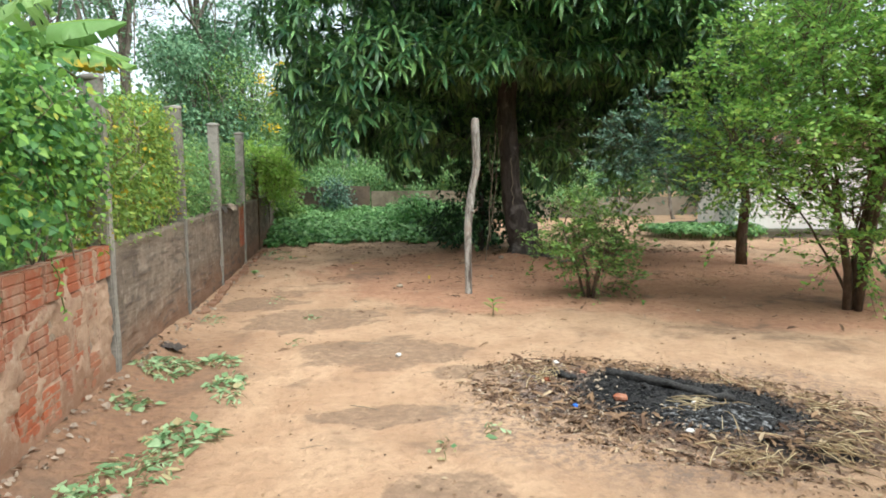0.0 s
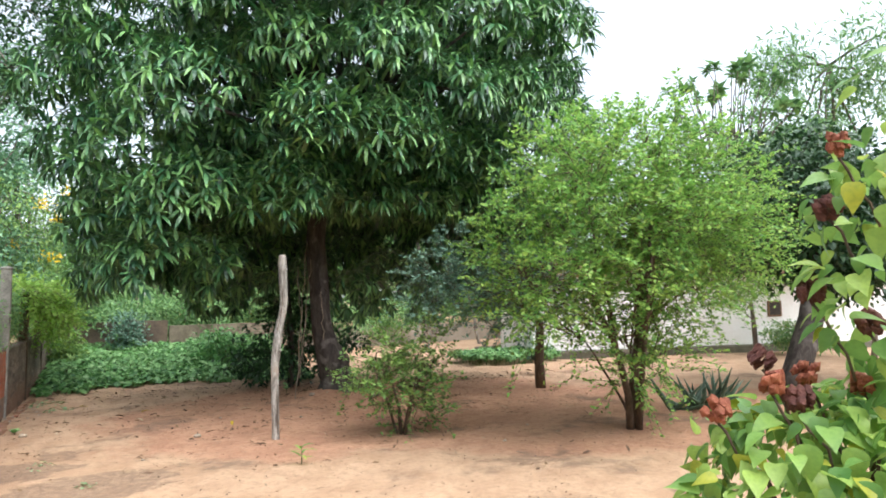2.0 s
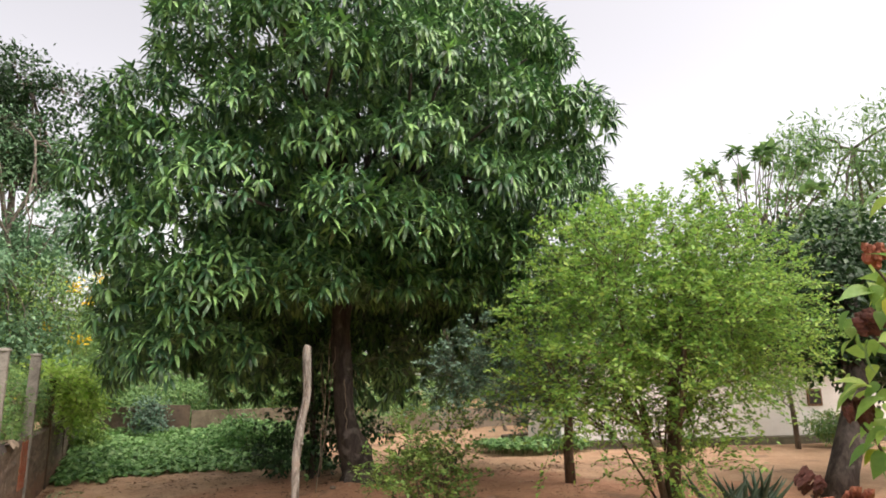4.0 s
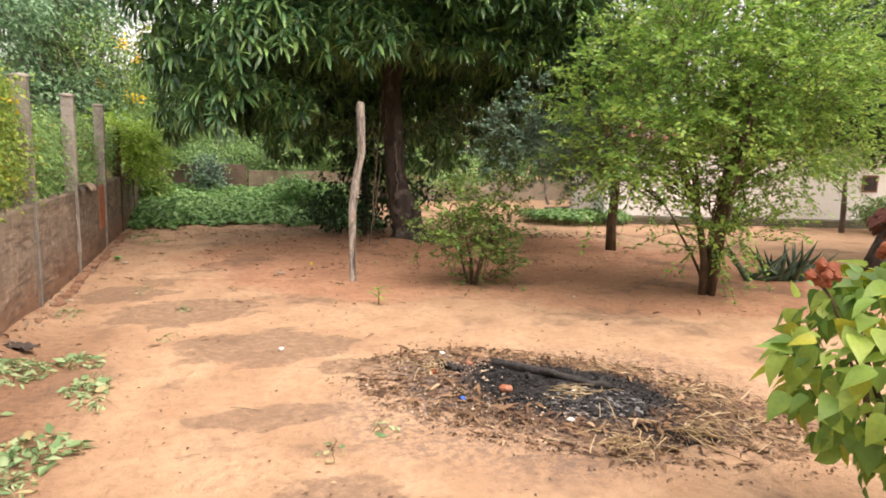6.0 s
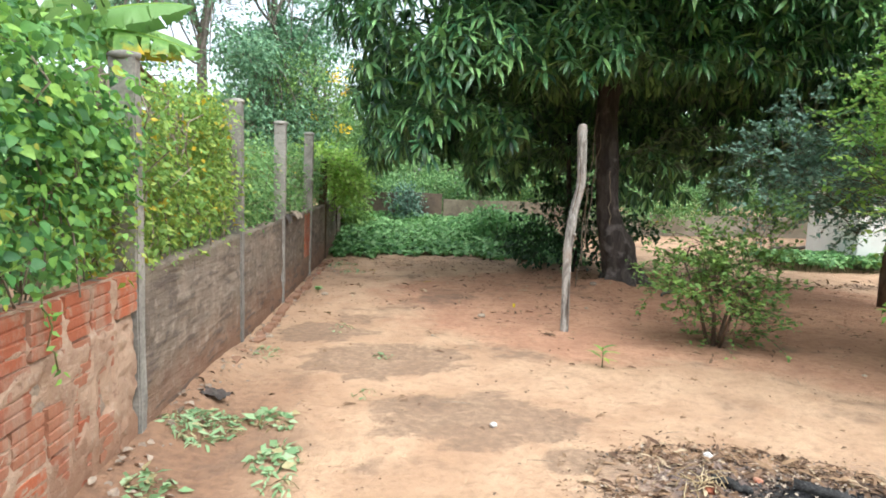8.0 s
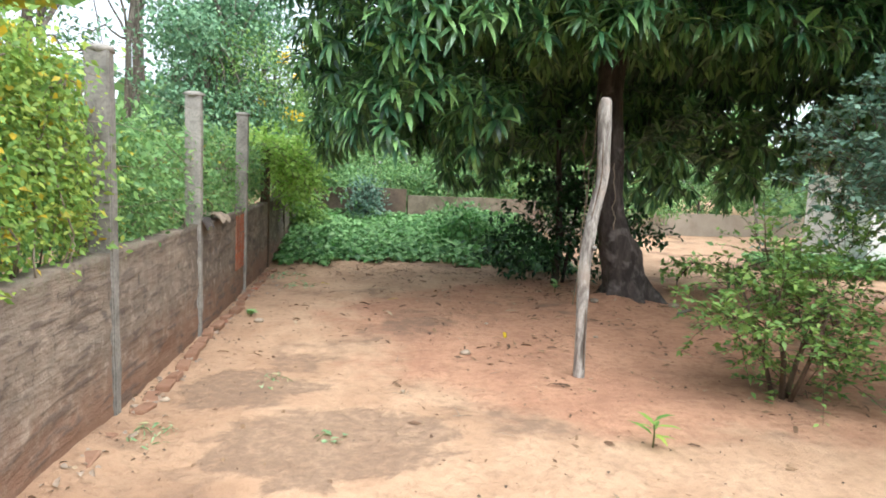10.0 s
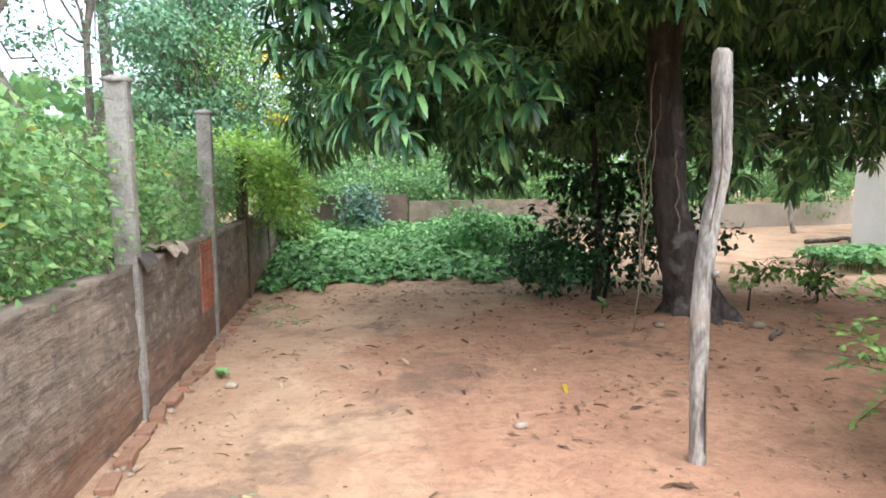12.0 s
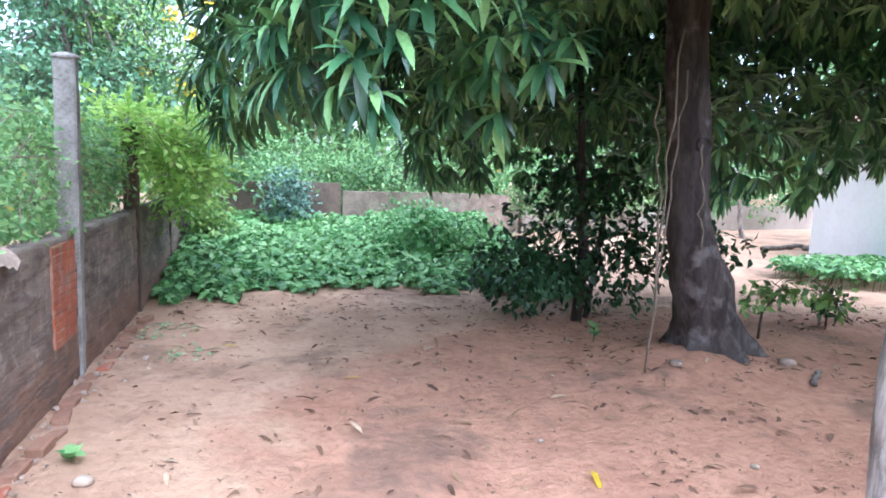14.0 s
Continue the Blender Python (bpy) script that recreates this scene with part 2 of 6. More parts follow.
GREY_BARK = bark_material("grey_bark", (0.09, 0.075, 0.062), (0.25, 0.215, 0.18), 10.0)
BROWN_BARK = bark_material("brown_bark", (0.075, 0.052, 0.038), (0.19, 0.135, 0.095), 12.0)
DRY_VINE = bark_material("dry_vine_stem", (0.16, 0.13, 0.095), (0.34, 0.28, 0.21), 20.0)
GREEN_STEM = rough_material("green_stem", (0.10, 0.15, 0.045), (0.16, 0.12, 0.06), None, 8.0, 60.0, 0.7, 0.2)

MANGO_LEAF = leaf_material("mango_leaf", (0.008, 0.036, 0.016), (0.056, 0.195, 0.078), (0.37, 0.64, 0.21), 0.36, 0.03, None, 0.0, 2.0, 0.75)
FINE_LEAF = leaf_material("fine_yellow_green_leaf", (0.10, 0.24, 0.055), (0.23, 0.45, 0.10), (0.46, 0.64, 0.15), 0.5, 0.45, None, 0.0, 1.4)
GREY_LEAF = leaf_material("blue_green_leaf", (0.075, 0.155, 0.11), (0.15, 0.265, 0.19), (0.25, 0.38, 0.28), 0.5, 0.2)
BUSH_LEAF = leaf_material("bush_leaf", (0.08, 0.18, 0.045), (0.17, 0.31, 0.075), (0.33, 0.47, 0.12), 0.5, 0.3)
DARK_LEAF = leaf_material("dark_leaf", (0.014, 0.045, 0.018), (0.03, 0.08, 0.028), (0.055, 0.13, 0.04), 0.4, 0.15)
VINE_LEAF = leaf_material("vine_leaf", (0.04, 0.13, 0.05), (0.12, 0.30, 0.07), (0.33, 0.55, 0.10), 0.45, 0.35, (0.42, 0.44, 0.06), 0.012, 1.3)
YELLOW_VINE_LEAF = leaf_material("yellowing_vine_leaf", (0.10, 0.22, 0.05), (0.21, 0.36, 0.07), (0.40, 0.48, 0.09), 0.5, 0.35, (0.62, 0.42, 0.02), 0.05)
PALE_VINE_LEAF = leaf_material("pale_vine_leaf", (0.09, 0.20, 0.07), (0.18, 0.34, 0.11), (0.31, 0.46, 0.15), 0.5, 0.3, (0.5, 0.36, 0.03), 0.008)
LIME_LEAF = leaf_material("lime_green_leaf", (0.24, 0.44, 0.08), (0.40, 0.60, 0.12), (0.56, 0.72, 0.20), 0.5, 0.4)
WEED_LEAF = leaf_material("weed_leaf", (0.05, 0.15, 0.045), (0.19, 0.41, 0.125), (0.37, 0.57, 0.23), 0.45, 0.3)
# the next two leaf colours are lightened to paint in the haze of distance
FAR_LEAF = leaf_material("far_tree_leaf", (0.075, 0.17, 0.065), (0.16, 0.31, 0.11), (0.29, 0.46, 0.16), 0.55, 0.3)
HAZY_LEAF = leaf_material("haze_tinted_far_leaf", (0.08, 0.18, 0.10), (0.16, 0.31, 0.17), (0.27, 0.44, 0.24), 0.55, 0.25)
ANNATTO_LEAF = leaf_material("annatto_leaf", (0.09, 0.22, 0.06), (0.22, 0.40, 0.09), (0.46, 0.60, 0.13), 0.36, 0.4, (0.50, 0.50, 0.06), 0.07, 5.0)
ANNATTO_RED = rough_material("red_spiny_fruit", (0.36, 0.11, 0.06), (0.22, 0.06, 0.04), (0.42, 0.19, 0.10), 14.0, 80.0, 0.7, 0.8)
ANNATTO_BROWN = rough_material("dry_brown_spiny_fruit", (0.13, 0.05, 0.04), (0.075, 0.03, 0.026), (0.20, 0.085, 0.06), 14.0, 80.0, 0.8, 0.8)
BANANA_LEAF = leaf_material("banana_leaf", (0.12, 0.26, 0.07), (0.20, 0.37, 0.10), (0.32, 0.48, 0.16), 0.4, 0.4)


def yellowing_blade():
    """Green blade, golden towards its hanging edge, with brown tips."""
    n = Nodes("yellowing_banana_leaf")
    own = n.add("ShaderNodeTexCoord")
    split = n.add("ShaderNodeSeparateXYZ")
    n.link(own.outputs["Object"], split.inputs[0])
    x, y, z = split.outputs
    out = n.math("MULTIPLY", n.math("SUBTRACT", x, 1.35), 0.16)
    edge = n.math("ADD", n.math("ADD", n.math("ABSOLUTE", y), out), n.math("MULTIPLY", n.math("SUBTRACT", n.noise(7.0, 4.0), 0.5), 0.22))
    colour = n.mix(n.step(n.noise(9.0, 3.0), 0.35, 0.7), (0.13, 0.27, 0.06), (0.24, 0.40, 0.10))
    colour = n.mix(n.step(edge, 0.20, 0.27), colour, (0.66, 0.44, 0.03))
    colour = n.mix(n.step(edge, 0.32, 0.36, 0.0, 0.8), colour, (0.30, 0.16, 0.06))
    return n.finish(colour, 0.45, n.bump(n.noise(40.0, 3.0), 0.3, 0.004), translucent=0.35, specular=0.4)


BANANA_PALE = yellowing_blade()
YELLOW_LEAF = leaf_material("yellow_leaf", (0.40, 0.24, 0.02), (0.62, 0.42, 0.02), (0.70, 0.55, 0.06), 0.5, 0.4)
BANANA_DRY = leaf_material("dry_banana_leaf", (0.12, 0.06, 0.03), (0.22, 0.12, 0.06), (0.30, 0.17, 0.08), 0.7, 0.2)
YELLOW_PETAL = leaf_material("yellow_petal", (0.70, 0.44, 0.01), (0.85, 0.60, 0.02), (0.88, 0.68, 0.05), 0.5, 0.3)
ALOE_LEAF = leaf_material("aloe_leaf", (0.05, 0.085, 0.055), (0.085, 0.14, 0.09), (0.14, 0.19, 0.12), 0.45, 0.1)
WILTED_LEAF = leaf_material("wilted_weed_leaf", (0.10, 0.20, 0.08), (0.22, 0.36, 0.16), (0.42, 0.54, 0.31), 0.6, 0.2, (0.44, 0.35, 0.18), 0.16)
DRY_LEAF = leaf_material("dry_fallen_leaf", (0.07, 0.036, 0.022), (0.16, 0.09, 0.05), (0.32, 0.20, 0.11), 0.75, 0.1, (0.50, 0.38, 0.24), 0.07)
STRAW = leaf_material("straw", (0.20, 0.13, 0.07), (0.46, 0.34, 0.18), (0.66, 0.54, 0.33), 0.7, 0.1)
CHAR = rough_material("charred_wood", (0.016, 0.015, 0.015), (0.05, 0.047, 0.045), (0.11, 0.105, 0.10), 9.0, 70.0, 0.8, 0.9, 0.02)
STONE = rough_material("pale_stone", (0.46, 0.37, 0.28), (0.33, 0.26, 0.19), None, 9.0, 60.0)
WHITEWASH = rough_material("whitewashed_wall", (0.86, 0.855, 0.84), (0.80, 0.79, 0.77), (0.76, 0.74, 0.71), 0.9, 12.0, 0.9, 0.2)
PLINTH = rough_material("mossy_plinth", (0.22, 0.20, 0.155), (0.12, 0.12, 0.08), None, 2.5, 20.0)
TILE = brick_material("clay_roof_tile", (0.36, 0.17, 0.10), (0.25, 0.12, 0.08), (0.20, 0.15, 0.12))
FAR_BRICK = rough_material("weathered_far_wall", (0.22, 0.15, 0.115), (0.13, 0.095, 0.078), (0.08, 0.06, 0.05), 1.3, 14.0, 0.92, 0.8, 0.02)
PALE_WALL = rough_material("pale_far_wall", (0.46, 0.40, 0.33), (0.34, 0.29, 0.235), None, 1.3, 14.0, 0.92, 0.6, 0.02)
BLUE_PLASTIC = rough_material("blue_plastic", (0.02, 0.10, 0.48), (0.03, 0.16, 0.60), None, 12.0, 60.0, 0.35, 0.1)
WHITE_SCRAP = rough_material("dirty_white_plastic", (0.72, 0.70, 0.68), (0.55, 0.52, 0.49), None, 12.0, 60.0, 0.5, 0.2)
DARK_RAG = rough_material("dark_rag", (0.05, 0.042, 0.038), (0.10, 0.08, 0.07), None, 12.0, 80.0, 0.9, 0.6)
BROWN_FRAME = rough_material("brown_window_frame", (0.20, 0.11, 0.06), (0.28, 0.16, 0.09), None, 6.0, 50.0, 0.7, 0.3)

# ---------------------------------------------------------------- mesh helpers
rng = np.random.default_rng(7)


def mesh_of(name, verts, faces, smooth=False):
    me = bpy.data.meshes.new(name)
    verts = np.asarray(verts, dtype=np.float64).reshape(-1, 3)
    if isinstance(faces, np.ndarray):
        k = faces.shape[1]
        me.vertices.add(len(verts))
        me.vertices.foreach_set("co", verts.ravel())
        me.loops.add(faces.size)
        me.loops.foreach_set("vertex_index", faces.ravel().astype(np.int32))
        me.polygons.add(len(faces))
        me.polygons.foreach_set("loop_start", np.arange(0, faces.size, k, dtype=np.int32))
        me.update(calc_edges=True)
        me.validate()
    else:
        me.from_pydata(verts.tolist(), [], faces)
        me.update()
    if smooth:
        me.polygons.foreach_set("use_smooth", np.ones(len(me.polygons), dtype=bool))
    return me


def part(name, me, material, parent=None, label="", m=None):
    """One mesh object, under a thing or part where one is given."""
    if not me.materials:
        me.materials.append(material)
    ob = new(name, me)
    if parent is not None:
        ob.parent = parent
    if m is not None:
        ob.matrix_basis = m
    return tagged(ob, label)


def thing(name, place, label, category, group=""):
    ob = new(name)
    ob.location = place
    ob.empty_display_size = 0.2
    return tagged(ob, label, category, group)


def unit(v):
    v = np.asarray(v, dtype=float)
    return v / np.maximum(np.linalg.norm(v, axis=-1, keepdims=True), 1e-9)


def frames_of(axis, hint, size):
    """Rotation and size matrices that lay a leaf's y along axis, its face towards hint."""
    y = unit(axis)
    x = unit(np.cross(y, hint))
    z = np.cross(x, y)
    return np.stack([x, y, z], axis=-1) * np.asarray(size).reshape(-1, 1, 1)


def scatter(template, mats, places):
    v, f = template
    n, k = len(mats), len(v)
    vv = np.einsum("nij,kj->nki", mats, v) + np.asarray(places)[:, None, :]
    ff = f[None, :, :] + (np.arange(n) * k)[:, None, None]
    return vv.reshape(-1, 3), ff.reshape(-1, 3)


def leaf_template(rows, droop=0.2, fold=0.25):
    """A leaf of length 1 along y: rows of (place along it, half width), pointed at both ends, folded along its midrib."""
    v, f = [(0, 0, 0)], []
    for t, w in rows:
        z = -droop * t * t
        v += [(-w, t, z + fold * w), (0, t, z), (w, t, z + fold * w)]
    v.append((0, 1, -droop))
    f += [(0, 2, 1), (0, 3, 2)]
    for i in range(len(rows) - 1):
        a, b = 1 + 3 * i, 4 + 3 * i
        f += [(a, a + 1, b + 1), (a, b + 1, b), (a + 1, a + 2, b + 2), (a + 1, b + 2, b + 1)]
    a, tip = 1 + 3 * (len(rows) - 1), len(v) - 1
    f += [(a, a + 1, tip), (a + 1, a + 2, tip)]
    return np.array(v, dtype=float), np.array(f, dtype=np.int64)


LANCE = leaf_template([(0.3, 0.11), (0.7, 0.095)], 0.45, 0.3)
HEART = leaf_template([(0.08, 0.24), (0.3, 0.36), (0.65, 0.24)], 0.22, 0.22)
OVAL = leaf_template([(0.4, 0.27)], 0.12, 0.25)
SLIM = leaf_template([(0.45, 0.10)], 0.2, 0.2)
CLUMP = leaf_template([(0.35, 0.38), (0.7, 0.30)], 0.3, 0.5)


def tube(points, radii, sides=7, rough=0.0, seed=0, cap=True):
    """A tapered tube along points. Returns verts and faces."""
    p = np.asarray(points, dtype=float)
    r = np.broadcast_to(np.asarray(radii, dtype=float), (len(p),))
    t = unit(np.gradient(p, axis=0))
    ref = np.array([0.31, 0.87, 0.12])
    a = unit(np.cross(t, ref))
    b = np.cross(t, a)
    ang = np.linspace(0, 2 * np.pi, sides, endpoint=False)
    ring = np.cos(ang)[None, :, None] * a[:, None, :] + np.sin(ang)[None, :, None] * b[:, None, :]
    rr = np.repeat(r[:, None], sides, 1)
    if rough:
        g = np.random.default_rng(seed)
        rr = rr * (1 + rough * g.normal(size=rr.shape))
    v = (p[:, None, :] + ring * rr[:, :, None]).reshape(-1, 3)
    f = []
    for i in range(len(p) - 1):
        for j in range(sides):
            k = (j + 1) % sides
            f.append((i * sides + j, i * sides + k, (i + 1) * sides + k, (i + 1) * sides + j))
    if cap:
        f.append(tuple(range(sides - 1, -1, -1)))
        f.append(tuple((len(p) - 1) * sides + j for j in range(sides)))
    return v, f


class Gather:
    """Collects pieces into one mesh."""

    def __init__(self):
        self.v, self.f, self.n = [], [], 0

    def add(self, v, f):
        v = np.asarray(v, dtype=float)
        self.v.append(v)
        self.f += [tuple(int(i) + self.n for i in face) for face in f]
        self.n += len(v)

    def mesh(self, name, smooth=True):
        return mesh_of(name, np.concatenate(self.v), self.f, smooth)


def curve_points(a, b, sag=0.0, n=6, wander=0.0, g=rng):
    """Points from a to b, bowed by sag and wandering a little."""
    a, b = np.asarray(a, float), np.asarray(b, float)
    t = np.linspace(0, 1, n)[:, None]
    p = a + (b - a) * t
    p[:, 2] += (sag * 4 * t * (1 - t))[:, 0]
    if wander:
        p[1:-1] += g.normal(size=(n - 2, 3)) * wander
    return p


def box(lo, hi, bevel=0.0, jitter=0.0, cuts=0):
    bm = bmesh.new()
    bmesh.ops.create_cube(bm, size=1.0)
    lo, hi = Vector(lo), Vector(hi)
    for v in bm.verts:
        v.co = Vector([lo[i] + (v.co[i] + 0.5) * (hi[i] - lo[i]) for i in range(3)])
    if cuts:
        bmesh.ops.subdivide_edges(bm, edges=bm.edges[:], cuts=cuts, use_grid_fill=True)
    if bevel:
        bmesh.ops.bevel(bm, geom=bm.edges[:] if not cuts else [e for e in bm.edges if e.calc_face_angle(0) > 1.0], offset=bevel, segments=1, affect="EDGES")
    if jitter:
        for v in bm.verts:
            v.co += noise.noise_vector(v.co * 9.0) * jitter
    return bm


def done(bm, name, smooth=False):
    me = bpy.data.meshes.new(name)
    bm.to_mesh(me)
    bm.free()
    if smooth:
        me.polygons.foreach_set("use_smooth", np.ones(len(me.polygons), dtype=bool))
    return me


def lump(radius, seed, flat=0.7, level=2, strength=0.35):
    """A stone-like lump."""
    bm = bmesh.new()
    bmesh.ops.create_icosphere(bm, subdivisions=level, radius=1.0)
    for v in bm.verts:
        k = 1 + strength * noise.noise(v.co * 1.7 + Vector((seed * 3.1, seed * 1.7, 0)))
        v.co = Vector((v.co.x * k, v.co.y * k * 0.8, v.co.z * k * flat)) * radius
    return bm


def in_ball(n, g=rng, shell=0.5):
    """Random points in the unit ball, more of them near its skin."""
    d = unit(g.normal(size=(n, 3)))
    return d * (g.random((n, 1)) ** (1 / 3) * (1 - shell) + shell * (0.75 + 0.25 * g.random((n, 1))))


def foliage(blobs, clusters, leaves, template, size, spread, g, droop=0.3, floor=0.05, shell=0.55):
    """Leaves in clusters in a set of blobs (centre, radii). Returns verts, faces and the cluster centres."""
    w = np.array([r[0] * r[1] * r[2] for _, r in blobs]) ** (2 / 3)
    pick = g.choice(len(blobs), clusters, p=w / w.sum())
    c0, r0 = np.array([b[0] for b in blobs], float), np.array([b[1] for b in blobs], float)
    d = in_ball(clusters, g, shell)
    centre = c0[pick] + d * r0[pick]
    n = clusters * leaves
    out = np.repeat(unit(d * np.array([1, 1, 0.7])), leaves, 0)
    p = np.repeat(centre, leaves, 0) + g.normal(size=(n, 3)) * np.array([1, 1, 0.55]) * spread
    p[:, 2] = np.maximum(p[:, 2], floor)
    axis = unit(out * 0.7 + g.normal(size=(n, 3)) * 0.75 + np.array([0, 0, -droop]))
    hint = unit(np.array([0, 0, 1.0]) + 0.6 * out + g.normal(size=(n, 3)) * 0.45)
    s = size * g.uniform(0.6, 1.25, n)
    v, f = scatter(template, frames_of(axis, hint, s), p)
    return v, f, centre


def sprays(blobs, n, per, template, size, length, g, rise, shell):
    """Leafy twigs that point out and up from a set of blobs. Returns leaf verts and faces, and the twigs' lines."""
    w = np.array([r[0] * r[1] * r[2] for _, r in blobs]) ** (2 / 3)
    pick = g.choice(len(blobs), n, p=w / w.sum())
    c0, r0 = np.array([b[0] for b in blobs], float), np.array([b[1] for b in blobs], float)
    d = in_ball(n, g, shell)
    start = c0[pick] + d * r0[pick]
    way = unit(unit(d * np.array([1, 1, 0.6])) * 0.8 + g.normal(size=(n, 3)) * 0.45 + np.array([0, 0, rise]))
    long_ = length * g.uniform(0.6, 1.35, n)
    t = np.tile(np.linspace(0.08, 1.0, per), n)[:, None]
    W, S, L = np.repeat(way, per, 0), np.repeat(start, per, 0), np.repeat(long_, per)[:, None]
    p = S + W * L * t - np.array([0, 0, 1.0]) * 0.28 * L * t * t + g.normal(size=S.shape) * 0.014
    side = unit(np.cross(W, np.array([0.05, 0.02, 1.0]))) * np.where(np.arange(len(p)) % 2, 1.0, -1.0)[:, None]
    axis = unit(W * 0.6 + side * 0.9 + g.normal(size=p.shape) * 0.4)
    hint = unit(np.array([0, 0, 1.0]) + g.normal(size=p.shape) * 0.4)
    v, f = scatter(template, frames_of(axis, hint, size * g.uniform(0.65, 1.25, len(p))), p)
    u = np.linspace(-0.1, 1.0, 4)[None, :, None]
    lines = start[:, None, :] + way[:, None, :] * long_[:, None, None] * u - np.array([0, 0, 1.0]) * 0.28 * long_[:, None, None] * u * u
    return v, f, start, lines


def tree(name, base, stems, blobs, label, category="tree", bark=None, leaf=None, clusters=300, leaves=14, template=OVAL, size=0.12,
         spread=0.25, seed=1, group="", droop=0.3, limb=0.03, twigs=40, shell=0.55, spray=0.0, rise=0.35):
    """A tree or shrub: stems (points, radii), limbs to its blobs, thin twigs, and a crown of leaves. Places are in the world."""
    g = np.random.default_rng(seed)
    base = np.asarray(base, float)
    t = thing(name, base, label, category, group)
    tops = []
    for i, (pts, radii) in enumerate(stems):
        q = np.asarray(pts, float) - base
        tops.append(q)
        v, f = tube(q, radii, 9, 0.05, seed + i)
        part("trunk" if i == 0 else "stem", mesh_of("trunk", v, f, True), bark, t)
    local = [(np.asarray(c, float) - base, r) for c, r in blobs]
    lines = []
    if spray:
        v, f, centres, lines = sprays(local, clusters, leaves, template, size, spray, g, rise, shell)
    else:
        v, f, centres = foliage(local, clusters, leaves, template, size, spread, g, droop, 0.03 - base[2], shell)
    for c, r in blobs:
        c = np.asarray(c, float) - base
        q = min(tops, key=lambda s: np.linalg.norm(s[-1] - c))
        k = len(q) // 2 if len(q) > 2 else 0
        start = q[-1] if g.random() < 0.5 else q[k]
        lv, lf = tube(curve_points(start, c, 0.1, 6, 0.06, g), np.linspace(limb, limb * 0.35, 6), 6)
        part("limb", mesh_of("limb", lv, lf, True), bark, t)
    tw = Gather()
    for q in lines:
        tw.add(*tube(q, np.linspace(0.0035, 0.0015, 4), 3, cap=False))
    for c in centres[g.choice(len(centres), min(twigs, len(centres)), replace=False)]:
        near = min((np.asarray(b[0], float) - base for b in blobs), key=lambda s: np.linalg.norm(s - c))
        tw.add(*tube(curve_points(near * 0.75 + c * 0.25, c, 0.05, 5, 0.04, g), np.linspace(limb * 0.35, limb * 0.12, 5), 4, cap=False))
    if tw.n:
        tagged(part("twig_tangle", tw.mesh("twig_tangle"), bark, t), kind="stuff")
    part("crown", mesh_of("crown", v, f), leaf, t)
    return t


# ---------------------------------------------------------------- ground


def ground_height(x, y):
    """Gentle waves, a bank of earth along the foot of the wall, a rise round the great trunk."""
    z = 0.012 * noise.noise(Vector((x * 0.8, y * 0.8, 0))) + 0.016 * noise.noise(Vector((x * 2.6, y * 2.6, 5))) + 0.015 * noise.noise(Vector((x * 6.0, y * 6.0, 9)))
    z += 0.10 * math.exp(-((x + 1.55) / 0.22) ** 2) * (1 if y < 5.6 else math.exp(-((y - 5.6) / 1.2) ** 2))
    z += 0.12 * math.exp(-((x - 3.05) ** 2 + (y - 10.6) ** 2) / 0.32)
    return z


def axis_steps(lo, hi, step, far):
    inner = list(np.arange(lo, hi, step))
    out, s = [], step
    a = hi
    while a < far:
        out.append(a)
        s *= 1.35
        a += s
    before, s, a = [], step, lo - step
    while a > -far:
        before.append(a)
        s *= 1.35
        a -= s
    return np.array(before[::-1] + inner + out)


gx, gy = axis_steps(-2.6, 8.0, 0.075, 700.0), axis_steps(1.0, 15.0, 0.075, 700.0)
gv = np.array([(x, y, ground_height(x, y) if -8 < x < 16 and -4 < y < 24 else 0.0) for y in gy for x in gx])
nx = len(gx)
ii = (np.arange(len(gy) - 1)[:, None] * nx + np.arange(nx - 1)[None, :]).ravel()
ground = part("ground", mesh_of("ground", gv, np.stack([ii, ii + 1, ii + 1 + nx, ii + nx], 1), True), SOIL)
tagged(ground, "bare sandy yard soil, pale sand and reddish earth", "ground", kind="structure")

# ---------------------------------------------------------------- garden wall with fence posts
WALL_X, WALL_BACK, WALL_TOP = -1.54, -1.665, 1.0
POSTS = (0.55, 2.6, 4.68, 6.88, 8.84, 11.02, 12.98, 14.95)


